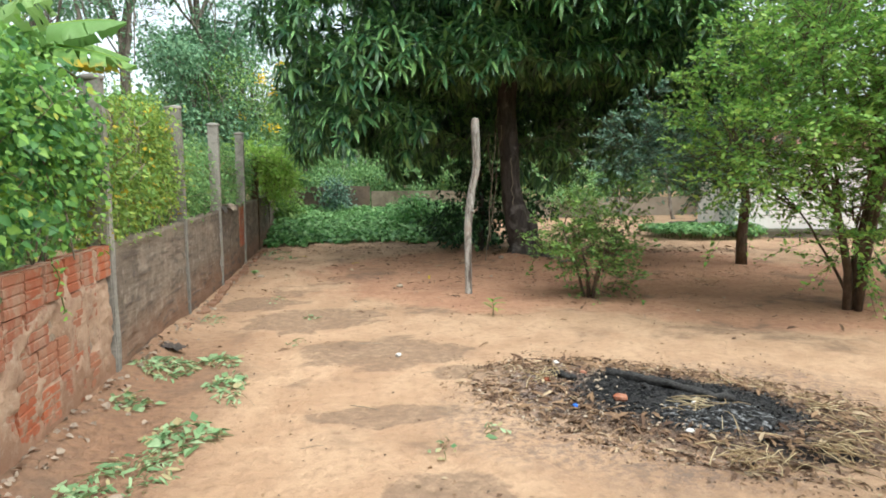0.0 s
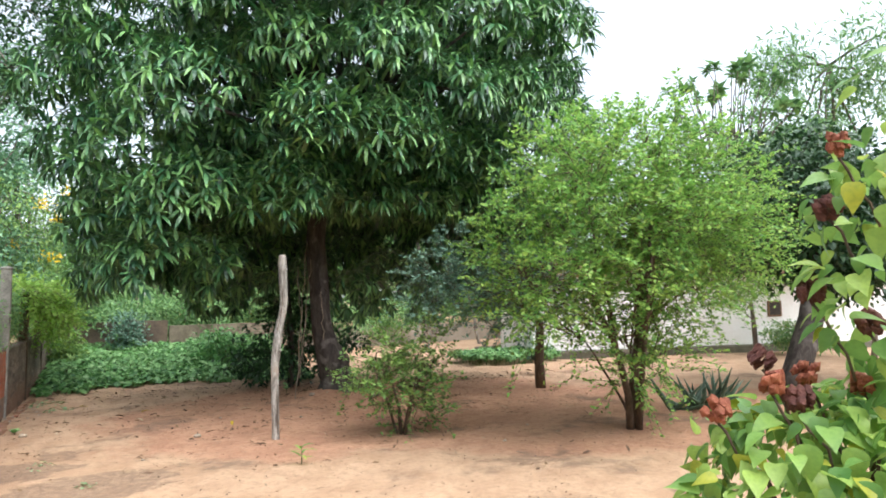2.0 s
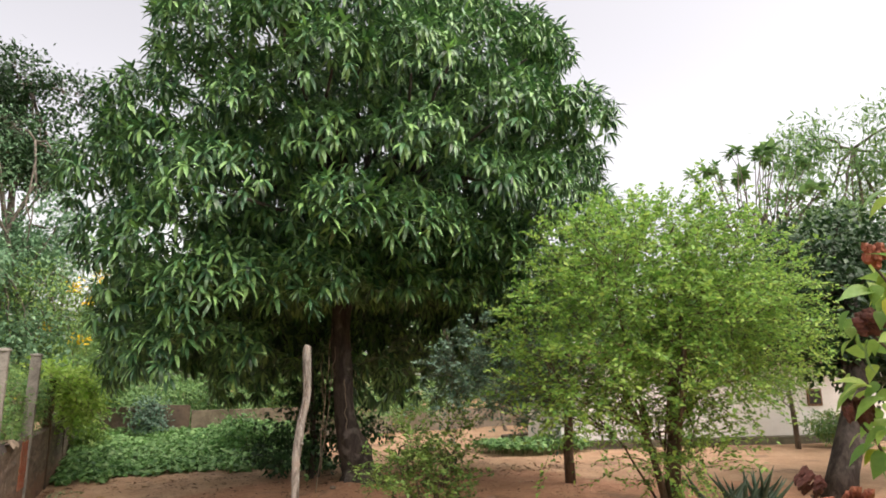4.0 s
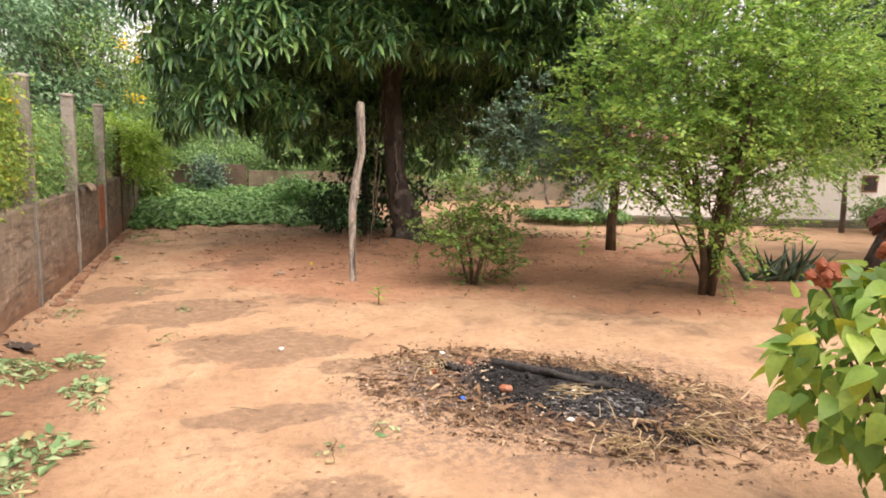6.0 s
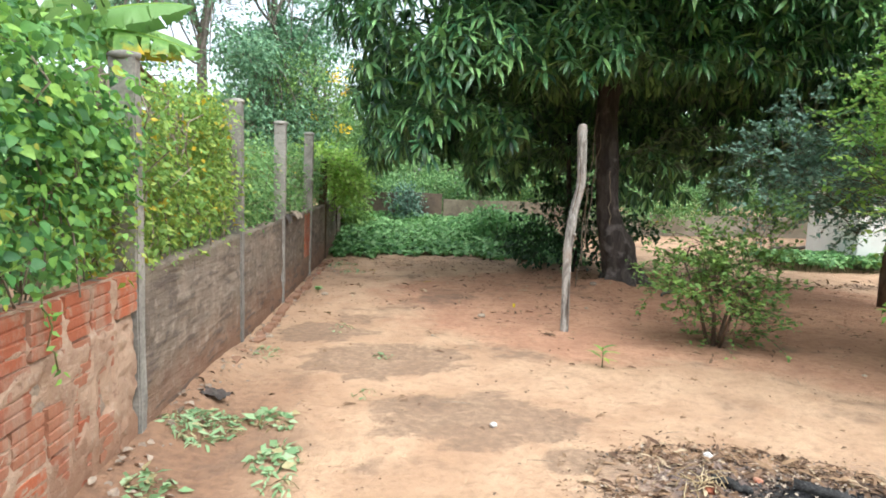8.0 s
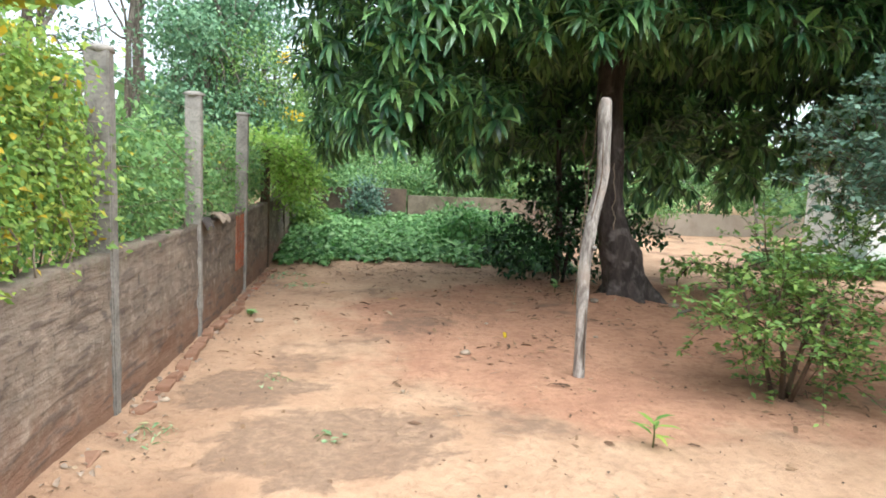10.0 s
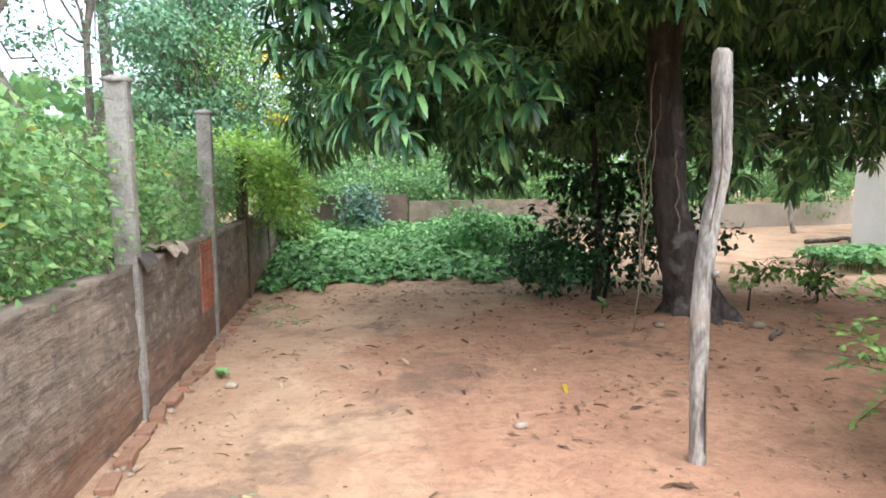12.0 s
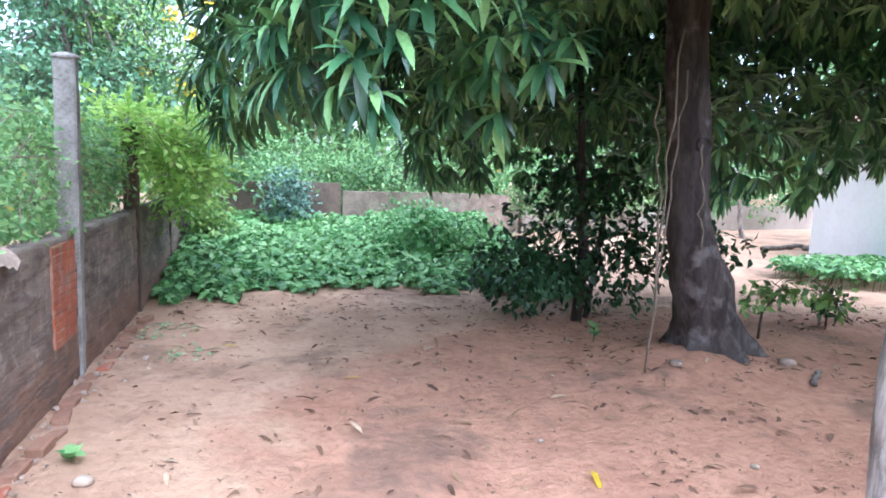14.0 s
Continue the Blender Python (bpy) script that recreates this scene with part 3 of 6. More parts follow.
def wall_slab(y0, y1, name, front=WALL_X, top=WALL_TOP, rough=0.013, step=0.05):
    """A stretch of wall with an uneven front and top."""
    ys, zs = np.arange(y0, y1 + 1e-6, (y1 - y0) / max(2, round((y1 - y0) / step))), np.linspace(-0.15, 1, 36)
    v, f = [], []
    for side in (0, 1):
        for y in ys:
            crest = top + 0.02 * noise.noise(Vector((0, y * 2.3, 3))) + 0.012 * noise.noise(Vector((0, y * 9.0, 7)))
            for z in zs:
                zz = z * crest if z > 0 else z
                dx = rough * noise.noise(Vector((0, y * 5, zz * 5))) + rough * 0.35 * noise.noise(Vector((3, y * 14, zz * 14))) + rough * 0.7 * noise.noise(Vector((8, y * 3.5, zz * 15)))
                v.append(((front + dx) if side == 0 else WALL_BACK, y, zz))
    m, n = len(ys), len(zs)
    for i in range(m - 1):
        for j in range(n - 1):
            a = i * n + j
            f.append((a, a + n, a + n + 1, a + 1))
            b = m * n + a
            f.append((b, b + 1, b + n + 1, b + n))
        a, b = i * n + n - 1, m * n + i * n + n - 1
        f.append((a, a + n, b + n, b))
    for i in (0, m - 1):
        for j in range(n - 1):
            a, b = i * n + j, m * n + i * n + j
            f.append((a, a + 1, b + 1, b) if i == 0 else (a, b, b + 1, a + 1))
    return mesh_of(name, v, f, True)


wall_left = part("wall_left", wall_slab(POSTS[2] + 0.05, 17.9, "cement_wall"), CEMENT)
tagged(wall_left, "low garden wall with stained rough cement coat", "wall", kind="structure")
brick_wall = part("wall_left_brick", wall_slab(-3.0, POSTS[2] - 0.05, "brick_wall_core", WALL_X - 0.022, 0.985, 0.006), MORTAR)
tagged(brick_wall, "low wall of red hollow bricks with smeared mortar", "wall", kind="structure")


def concrete_post(h):
    bm = bmesh.new()
    bmesh.ops.create_cube(bm, size=1.0)
    for v in bm.verts:
        v.co = Vector((v.co.x * 0.135, v.co.y * 0.095, (v.co.z + 0.5) * (h + 0.12) - 0.12))
    bmesh.ops.subdivide_edges(bm, edges=[e for e in bm.edges if abs(e.verts[0].co.z - e.verts[1].co.z) > 1], cuts=16)
    bmesh.ops.bevel(bm, geom=[e for e in bm.edges if e.calc_face_angle(0) > 1.0], offset=0.009, segments=2, affect="EDGES")
    for v in bm.verts:
        v.co += noise.noise_vector(v.co * 6.0 + Vector((h, 0, 0))) * 0.006
    return done(bm, "fence_post")


post_meshes = [concrete_post(2.12), concrete_post(2.14), concrete_post(1.80)]
for i, y in enumerate(POSTS):
    tall = 2 if i >= 6 else i % 2
    p = part("fence_post", post_meshes[tall].copy() if i >= 6 else post_meshes[tall], BROWN_BARK if i >= 6 else CONCRETE, None, "", pose(WALL_X - 0.048, y, 0, 0.4 * math.sin(i * 2.1), 0.5 * math.cos(i * 1.3), 0))
    if i >= 6:
        tagged(p, "dark weathered wooden fence post in the garden wall", "fence post", "wooden fence posts")
        continue
    tagged(p, "weathered grey concrete fence post set in the garden wall", "fence post", "concrete fence posts")
    cap = lump(0.085, 40 + i, 0.35, 2, 0.3)
    part("cap", done(cap, "cap", True), CONCRETE, p, "crumbled cement cap", pose(0, 0, (2.12, 2.14, 1.80)[tall] + 0.005))

# wires between the posts
for k, z in enumerate((1.25, 1.5, 1.75, 2.0)):
    pts = [(WALL_X - 0.05, y, z + (0.0 if j % 2 == 0 else -0.015)) for j, y in enumerate(np.linspace(0.5, 12.9, 31))]
    wv, wf = tube(pts, 0.0022, 5)
    tagged(part("fence_wire", mesh_of("fence_wire", wv, wf, True), DRY_VINE), "thin rusty wire strung between fence posts", "wire", "fence wires")

# ---------------------------------------------------------------- far walls
def far_wall(name, a, b, h, material, label, seed):
    a, b = Vector((*a, 0)), Vector((*b, 0))
    d = (b - a).normalized()
    s = Vector((-d.y, d.x, 0)) * 0.07
    n = max(8, int((b - a).length / 0.25))
    v, f = [], []
    for i in range(n + 1):
        c = a + (b - a) * i / n
        top = h + 0.035 * noise.noise(Vector((i * 0.35, seed, 0)))
        for side in (-1, 1):
            for z in (-0.2, top * 0.5, top):
                w = 0.01 * noise.noise(Vector((i * 0.9, z * 4, seed)))
                v.append((c.x + s.x * side + d.y * w, c.y + s.y * side - d.x * w, z))
    for i in range(n):
        q, r = i * 6, i * 6 + 6
        f += [(q, r, r + 1, q + 1), (q + 1, r + 1, r + 2, q + 2), (q + 2, r + 2, r + 5, q + 5), (q + 5, r + 5, r + 4, q + 4), (q + 4, r + 4, r + 3, q + 3)]
    f += [(0, 1, 4, 3), (1, 2, 5, 4), (n * 6, n * 6 + 3, n * 6 + 4, n * 6 + 1), (n * 6 + 1, n * 6 + 4, n * 6 + 5, n * 6 + 2)]
    return tagged(part(name, mesh_of(name, v, f), material), label, "wall", kind="structure")


far_wall("wall_back", (-1.6, 17.98), (0.9, 18.0), 1.16, FAR_BRICK, "low weathered brick wall behind the weeds", 1)
far_wall("wall_back_low", (0.94, 18.0), (4.2, 18.1), 1.02, MORTAR, "low weathered grey-brown wall behind the weeds", 6)
far_wall("wall_back_pale", (4.6, 20.6), (17.0, 22.6), 0.68, PALE_WALL, "low pale wall at the far end of the yard", 4)

# ---------------------------------------------------------------- white house
HA, HB = Vector((9.4, 13.9, 0)), Vector((21.0, 11.0, 0))
house_yaw = math.degrees(math.atan2(HB.y - HA.y, HB.x - HA.x))
house = thing("house", HA, "long low whitewashed house with a clay tile roof", "house")
house.rotation_euler = (0, 0, radians(house_yaw))
HL = (HB - HA).length
part("wall", done(box((0, 0, -0.1), (HL, 2.8, 2.12), 0.01), "house_wall"), WHITEWASH, house)
part("plinth", done(box((-0.04, -0.10, -0.1), (HL, 0.0, 0.20), 0.03, 0.02, 3), "plinth"), PLINTH, house, "mossy dark plinth")
win = part("window", done(box((7.0, -0.03, 0.95), (7.45, 0.02, 1.4), 0.008), "window_frame"), BROWN_FRAME, house, "small brown wooden window")
part("pane", done(box((7.05, -0.036, 1.0), (7.40, -0.032, 1.35)), "pane"), DARK_RAG, win, "dark opening")
roof = Gather()
for i in range(int(HL / 0.2) + 2):
    for j in range(7):
        x0, y0, z0 = -0.2 + i * 0.2, -0.35 + j * 0.42, 2.12 + j * 0.085
        a = np.linspace(0, np.pi, 5)
        ring = [(x0 + 0.1 + 0.1 * math.cos(t), 0, 0.055 * math.sin(t)) for t in a]
        vv = [(x, y0, z0 + z) for x, _, z in ring] + [(x, y0 + 0.46, z0 + 0.095 + z * 0.9) for x, _, z in ring]
        roof.add(vv, [(k, k + 1, k + 6, k + 5) for k in range(4)] + [(4, 3, 2, 1, 0)])
part("roof", roof.mesh("roof", False), TILE, house, "rows of curved clay roof tiles")
part("roof_deck", mesh_of("roof_deck", [(-0.25, -0.33, 2.10), (HL, -0.33, 2.10), (HL, 2.6, 2.66), (-0.25, 2.6, 2.66), (-0.25, 3.2, 2.4), (HL, 3.2, 2.4), (-0.25, 3.2, 2.1), (HL, 3.2, 2.1)], [(0, 1, 2, 3), (3, 2, 5, 4), (4, 5, 7, 6), (0, 3, 4, 6)]), TILE, house)

# ---------------------------------------------------------------- mango tree
mango = thing("mango_tree", (3.2, 10.7, 0), "large dense mango tree with dark drooping leaves", "tree")
MB = np.array([3.2, 10.7, 0.0])
mg = np.random.default_rng(21)


def flared_trunk():
    pts = np.array([(3.26, 10.70, -0.15), (3.25, 10.70, 0.05), (3.22, 10.70, 0.25), (3.15, 10.70, 0.5), (3.06, 10.70, 0.8), (2.98, 10.72, 1.15), (2.97, 10.74, 1.5), (2.95, 10.76, 1.9), (2.90, 10.80, 2.4), (2.95, 10.9, 3.2), (3.15, 10.95, 4.3)]) - MB
    at = np.concatenate([np.linspace(0, 6, 25), np.linspace(6.5, len(pts) - 1, 9)])
    rad = [0.33, 0.28, 0.24, 0.215, 0.195, 0.172, 0.165, 0.165, 0.165, 0.16, 0.15]
    rad = np.interp(at, np.arange(len(pts)), rad)
    pts = np.stack([np.interp(at, np.arange(len(pts)), pts[:, i]) for i in range(3)], 1)
    sides = 28
    v, f = tube(pts, rad, sides, 0.0)
    v = v.reshape(len(pts), sides, 3)
    for i, (p, r) in enumerate(zip(pts, rad)):
        for j in range(sides):
            d = v[i, j] - p
            ang = math.atan2(d[1], d[0])
            root = max(0.0, math.cos(ang * 5 + 0.6)) ** 2 * max(0.0, 0.42 - p[2]) ** 1.5 * 3.2
            butt = 0.55 * math.exp(-((ang - 0.0) / 0.5) ** 2) * math.exp(-((p[2] - 0.55) / 0.28) ** 2)
            k = 1 + root + butt + 0.13 * noise.noise(Vector((d[0] * 9, d[1] * 9, p[2] * 4))) + 0.07 * noise.noise(Vector((d[0] * 24, d[1] * 24, p[2] * 12)))
            v[i, j] = p + d * k
    return mesh_of("trunk", v.reshape(-1, 3), f, True)


part("trunk", flared_trunk(), MANGO_BARK, mango)
knot = bmesh.new()
bmesh.ops.create_icosphere(knot, subdivisions=3, radius=0.075)
for v in knot.verts:
    rr = math.hypot(v.co.x, v.co.z)
    v.co.y *= 0.5
    if v.co.y < 0 and rr < 0.045:
        v.co.y = 0.012
part("knot", done(knot, "knot", True), MANGO_BARK, mango, "round bark knot", pose(-0.22, -0.11, 1.75))

# boughs on a dome, each a mound of leaf rosettes
MC, MR = np.array([3.5, 10.85, 5.2]), np.array([3.95, 2.9, 4.1])


def skirt(az):
    """Height of the lowest leaves by direction (0: to the east, -90: towards the yard)."""
    d = math.degrees(az)
    pts = [(-180, 1.75), (-150, 1.85), (-136, 2.15), (-122, 2.7), (-110, 3.2), (-62, 3.5), (-42, 3.35), (-18, 2.6), (5, 1.4), (30, 1.15), (90, 1.25), (130, 1.3), (160, 1.5), (180, 1.75)]
    return float(np.interp(d, [p[0] for p in pts], [p[1] for p in pts]))


# the low lobe towards the garden wall first, then the dome
boughs = [np.array(p) for p in ((-0.75, 10.8, 4.9), (-0.45, 10.6, 3.9), (-0.05, 10.2, 2.9), (0.1, 9.6, 3.7), (0.6, 9.1, 3.0), (-0.6, 11.4, 5.7), (0.0, 9.8, 5.0), (0.7, 8.9, 4.3))]
for k in range(12000):
    if len(boughs) >= 156:
        break
    d = unit(mg.normal(size=3))
    az = math.atan2(d[1] * MR[1], d[0] * MR[0])
    flat = math.hypot(d[0], d[1])
    c = MC + d * MR * mg.uniform(0.86, 1.10)
    low = skirt(az)
    if c[2] < low + 0.4:
        reach = mg.uniform(0.5, 0.93 if d[0] < 0 else 0.98)
        c = np.array([MC[0] + d[0] / flat * MR[0] * reach, MC[1] + d[1] / flat * MR[1] * reach, low + mg.uniform(0.3, 0.7)])
    if any(np.linalg.norm((c - b) * np.array([1, 1, 1.15])) < 1.08 for b in boughs):
        continue
    boughs.append(c)
boughs = np.array(boughs)


def rosette_leaves(u, place, n, g, size):
    """Leaf frames of rosettes: long leaves that spread like an umbrella from each twig's tip and hang."""
    m = len(u)
    u = np.repeat(unit(u), n, 0)
    p = np.repeat(place, n, 0)
    ref = np.where(np.abs(u[:, 2:3]) > 0.9, np.array([[1.0, 0, 0]]), np.array([[0, 0, 1.0]]))
    a = unit(np.cross(u, ref))
    b = np.cross(u, a)
    ang = np.tile(np.arange(n) * 2.4, m) + np.repeat(g.random(m) * 6.28, n) + g.normal(size=m * n) * 0.2
    open_ = np.tile(np.linspace(0.35, 1.5, n), m) + g.normal(size=m * n) * 0.15
    radial = np.cos(ang)[:, None] * a + np.sin(ang)[:, None] * b
    axis = unit(u * np.cos(open_)[:, None] + radial * np.sin(open_)[:, None] + np.array([0, 0, -0.5]))
    hint = unit(u * 0.6 + np.array([0, 0, 1.0]))
    s = np.repeat(size, n) * g.uniform(0.75, 1.15, m * n)
    return frames_of(axis, hint, s), p - u * (np.tile(np.linspace(0.0, 0.09, n), m))[:, None]


ros_u, ros_p = [], []
for c in boughs:
    out = unit((c - MC) / MR * np.array([1, 1, 0.8]))
    d = unit(mg.normal(size=(170, 3)) + out * 0.8 + np.array([0, 0, 0.7]))
    d = d[d @ unit(out * 0.7 + np.array([0, 0, 0.8])) > 0.0]
    r = mg.uniform(0.55, 0.86) * np.array([1.05, 1.05, 0.85])
    tips = []
    for q in c + d * r * mg.uniform(0.86, 1.08, (len(d), 1)):
        if len(tips) < 44 and all(np.linalg.norm(q - e) > 0.17 for e in tips):
            tips.append(q)
    tips = np.array(tips)
    ros_p.append(tips)
    ros_u.append(unit(unit((tips - c) / r) + out * 0.5 + np.array([0, 0, 0.35])))
ros_p, ros_u = np.concatenate(ros_p), np.concatenate(ros_u)
low = np.array([skirt(math.atan2(p[1] - MC[1], p[0] - MC[0])) for p in ros_p])
keep = ros_p[:, 2] > low
ros_p, ros_u = ros_p[keep], ros_u[keep]
# leaves within the crown, which close it against the sky
inner = in_ball(2600, mg, 0.4) * MR * 0.86 + MC
inner = inner[inner[:, 2] > 3.3]
roof_in = np.stack([mg.uniform(-1, 1, 1900), mg.uniform(-1, 1, 1900), mg.uniform(3.1, 4.3, 1900)], 1)
roof_in = roof_in[np.hypot(roof_in[:, 0], roof_in[:, 1]) < 1] * np.array([3.2, 2.4, 1.0]) + np.array([MC[0], MC[1] + 0.3, 0])
# dark leaves that hang behind the trunk
turn_in, far_in = mg.uniform(-0.5, 2.9, 700), mg.uniform(0.7, 0.97, 700)
veil = np.stack([MC[0] + MR[0] * far_in * np.cos(turn_in), MC[1] + MR[1] * far_in * np.sin(turn_in), mg.uniform(2.0, 3.3, 700)], 1)
inner = np.concatenate([inner, roof_in, veil])
outer = len(ros_p)
ros_p = np.concatenate([ros_p, inner])
ros_u = np.concatenate([ros_u, unit((inner - MC) * np.array([1, 1, 0.2]) + mg.normal(size=inner.shape))])
near = np.where((ros_p[:, 1] < 9.3) & (ros_p[:, 2] < 4.2))[0]
near = near[np.argsort(ros_p[near, 2] + ros_p[near, 1])][:300]
rest = np.setdiff1d(np.arange(len(ros_p)), near)
skin, deep = rest[rest < outer], rest[rest >= outer]
rm, rp = rosette_leaves(ros_u[skin], ros_p[skin], 13, mg, mg.uniform(0.20, 0.27, len(skin)))
dm, dp = rosette_leaves(ros_u[deep], ros_p[deep], 9, mg, mg.uniform(0.22, 0.30, len(deep)))
cv, cf = scatter(LANCE, np.concatenate([rm, dm]), np.concatenate([rp, dp]) - MB)
crown = part("crown", mesh_of("crown", cv, cf), MANGO_LEAF, mango)
variants = []
for k in range(6):
    m1, p1 = rosette_leaves(np.array([[0.55, 0.0, 0.6]]), np.zeros((1, 3)), 13, mg, np.array([0.235]))
    v1, f1 = scatter(LANCE, m1, p1)
    variants.append(mesh_of("leaf_rosette", v1, f1))
for i, k in enumerate(near):
    u = ros_u[k]
    q = pose(0, 0, 0, mg.normal() * 10, mg.normal() * 10, math.degrees(math.atan2(u[1], u[0])))
    part("leaf_rosette", variants[i % 6], MANGO_LEAF, mango, "", Matrix.Translation(Vector(ros_p[k] - MB)) @ q @ Matrix.Scale(mg.uniform(0.85, 1.15), 4))
high = boughs[boughs[:, 2] > 4.2]
for c in high[mg.choice(len(high), 30, replace=False)]:
    s = np.array([3.0, 10.9, mg.uniform(3.2, 4.2)])
    lv, lf = tube(curve_points(s - MB, c - MB, 0.25, 8, 0.08, mg), np.linspace(0.075, 0.018, 8), 7)
    part("limb", mesh_of("limb", lv, lf, True), MANGO_BARK, mango)
# dry creepers that hang by the trunk
for a, b, sag in (((2.70, 10.55, 2.6), (2.45, 10.35, 0.02), 0.0), ((2.75, 10.55, 2.3), (2.55, 10.45, 0.35), -0.05), ((2.93, 10.54, 1.76), (2.96, 10.5, 0.95), 0.0), ((2.55, 10.6, 2.2), (2.62, 10.5, 0.6), 0.0)):
    v, f = tube(curve_points(np.array(a) - MB, np.array(b) - MB, sag, 12, 0.014, mg), 0.008, 5)
    part("creeper", mesh_of("creeper", v, f, True), DRY_VINE, mango, "thin dry hanging creeper")

# ---------------------------------------------------------------- wooden stake
stake_pts = np.array([(0, 0, -0.25), (0, 0, 0.0), (-0.006, 0.004, 0.3), (-0.016, 0.01, 0.66), (-0.012, 0.014, 0.86), (0.006, 0.02, 1.05), (0.034, 0.03, 1.28), (0.084, 0.04, 1.5), (0.094, 0.045, 1.62), (0.086, 0.05, 1.85), (0.078, 0.057, 2.08), (0.078, 0.058, 2.15), (0.08, 0.058, 2.17)])
fine_t = np.linspace(0, len(stake_pts) - 1, 46)
stake_fine = np.stack([np.interp(fine_t, np.arange(len(stake_pts)), stake_pts[:, i]) for i in range(3)], 1)
stake_rad = np.interp(stake_fine[:, 2], [-0.25, 0.0, 0.3, 0.7, 1.05, 1.3, 1.8, 2.08, 2.15, 2.17], [0.046, 0.046, 0.044, 0.047, 0.050, 0.047, 0.049, 0.051, 0.046, 0.026])
sv, sf = tube(stake_fine, stake_rad, 16)
for i in range(len(sv)):
    c = Vector(stake_fine[i // 16])
    d = Vector(sv[i]) - c
    k = 1 + 0.16 * noise.noise(Vector((d.x * 34, d.y * 34, c.z * 2.2))) + 0.08 * noise.noise(Vector((d.x * 70, d.y * 70, c.z * 9)))
    sv[i] = c + d * k
stake = part("wooden_stake", mesh_of("wooden_stake", sv, sf, True), STAKE_WOOD, None, "", pose(1.625, 7.72, 0))
kv, kf = tube([(0.036, -0.028, 1.02), (0.034, -0.050, 1.03), (0.033, -0.056, 1.032)], [0.022, 0.016, 0.006], 9, 0.1, 4)
part("knot", mesh_of("knot", kv, kf, True), STAKE_WOOD, stake, "worn round knot")
for k, (z0, z1, side) in enumerate(((0.05, 0.55, 0.3), (1.15, 1.9, -0.5), (0.6, 0.95, 0.9))):
    zz = np.linspace(z0, z1, 9)
    cx, cy = np.interp(zz, stake_pts[:, 2], stake_pts[:, 0]), np.interp(zz, stake_pts[:, 2], stake_pts[:, 1])
    line = np.stack([cx + 0.047 * math.sin(side), cy - 0.047 * math.cos(side), zz], 1)
    kv, kf = tube(line, np.array([0.002, 0.005, 0.006, 0.006, 0.005, 0.006, 0.005, 0.004, 0.001]), 5, 0.2, k)
    part("bark_strip", mesh_of("bark_strip", kv, kf, True), BROWN_BARK, stake, "strip of brown bark")
tagged(stake, "crooked grey weathered wooden stake planted in bare earth", "stake")

# ---------------------------------------------------------------- shrubs and trees of the yard
RT = (5.37, 5.78, 0.0)
feathery = tree("feathery_tree", RT, [
    ([(5.37, 5.78, -0.1), (5.40, 5.78, 0.35), (5.45, 5.80, 0.75), (5.60, 5.85, 1.4), (5.85, 5.9, 2.2), (6.0, 5.9, 3.0)], [0.085, 0.075, 0.06, 0.045, 0.03, 0.015]),
    ([(5.30, 5.76, -0.1), (5.24, 5.72, 0.4), (5.05, 5.65, 0.9), (4.7, 5.6, 1.5), (4.4, 5.6, 2.0)], [0.05, 0.042, 0.034, 0.025, 0.012]),
    ([(5.42, 5.84, -0.1), (5.52, 5.95, 0.5), (5.9, 6.1, 1.1), (6.5, 6.2, 1.7), (7.1, 6.2, 2.1)], [0.045, 0.04, 0.032, 0.022, 0.012]),
    ([(5.36, 5.70, -0.1), (5.33, 5.6, 0.5), (5.2, 5.35, 1.2), (5.1, 5.1, 2.0)], [0.04, 0.035, 0.025, 0.012]),
], [((5.6, 5.8, 2.6), (1.3, 1.2, 0.9)), ((5.4, 5.6, 2.3), (1.1, 0.9, 0.6)), ((6.3, 5.8, 2.4), (1.1, 0.9, 0.6)), ((4.45, 5.7, 2.0), (1.0, 1.0, 0.75)), ((6.9, 6.1, 2.2), (1.15, 1.0, 0.7)), ((5.7, 5.9, 3.25), (1.0, 1.0, 0.55)),
    ((4.6, 5.5, 2.8), (0.9, 0.9, 0.6)), ((6.6, 5.9, 2.9), (1.0, 0.9, 0.6)), ((5.2, 5.4, 1.5), (0.8, 0.6, 0.35)), ((6.1, 5.7, 1.6), (0.6, 0.6, 0.3)), ((7.6, 6.2, 1.95), (0.6, 0.6, 0.3)), ((4.0, 5.6, 1.6), (0.6, 0.6, 0.45)), ((5.5, 5.6, 0.8), (0.6, 0.4, 0.25)), ((4.8, 5.65, 1.25), (0.5, 0.4, 0.35)), ((5.15, 5.6, 0.95), (0.4, 0.35, 0.3)), ((5.9, 5.9, 1.15), (0.45, 0.4, 0.3)), ((5.25, 5.7, 0.65), (0.25, 0.2, 0.25))],
    "small multi-stemmed tree with feathery yellow-green leaves", "tree", BROWN_BARK, FINE_LEAF, 2150, 24, OVAL, 0.064, 0.13, 31, limb=0.022, twigs=200, shell=0.3, spray=0.50, rise=0.45)

# arching grey-green side branches that reach over the low bush
sg = np.random.default_rng(91)
RB = np.array(RT)
side_blobs = [((3.45, 6.95, 1.78), (0.34, 0.3, 0.26)), ((3.85, 6.9, 1.5), (0.36, 0.3, 0.26)), ((3.3, 7.0, 1.45), (0.24, 0.25, 0.18)), ((3.62, 6.95, 2.15), (0.22, 0.2, 0.22)), ((4.2, 6.7, 1.3), (0.32, 0.3, 0.2)), ((4.0, 6.8, 1.85), (0.3, 0.25, 0.2))]
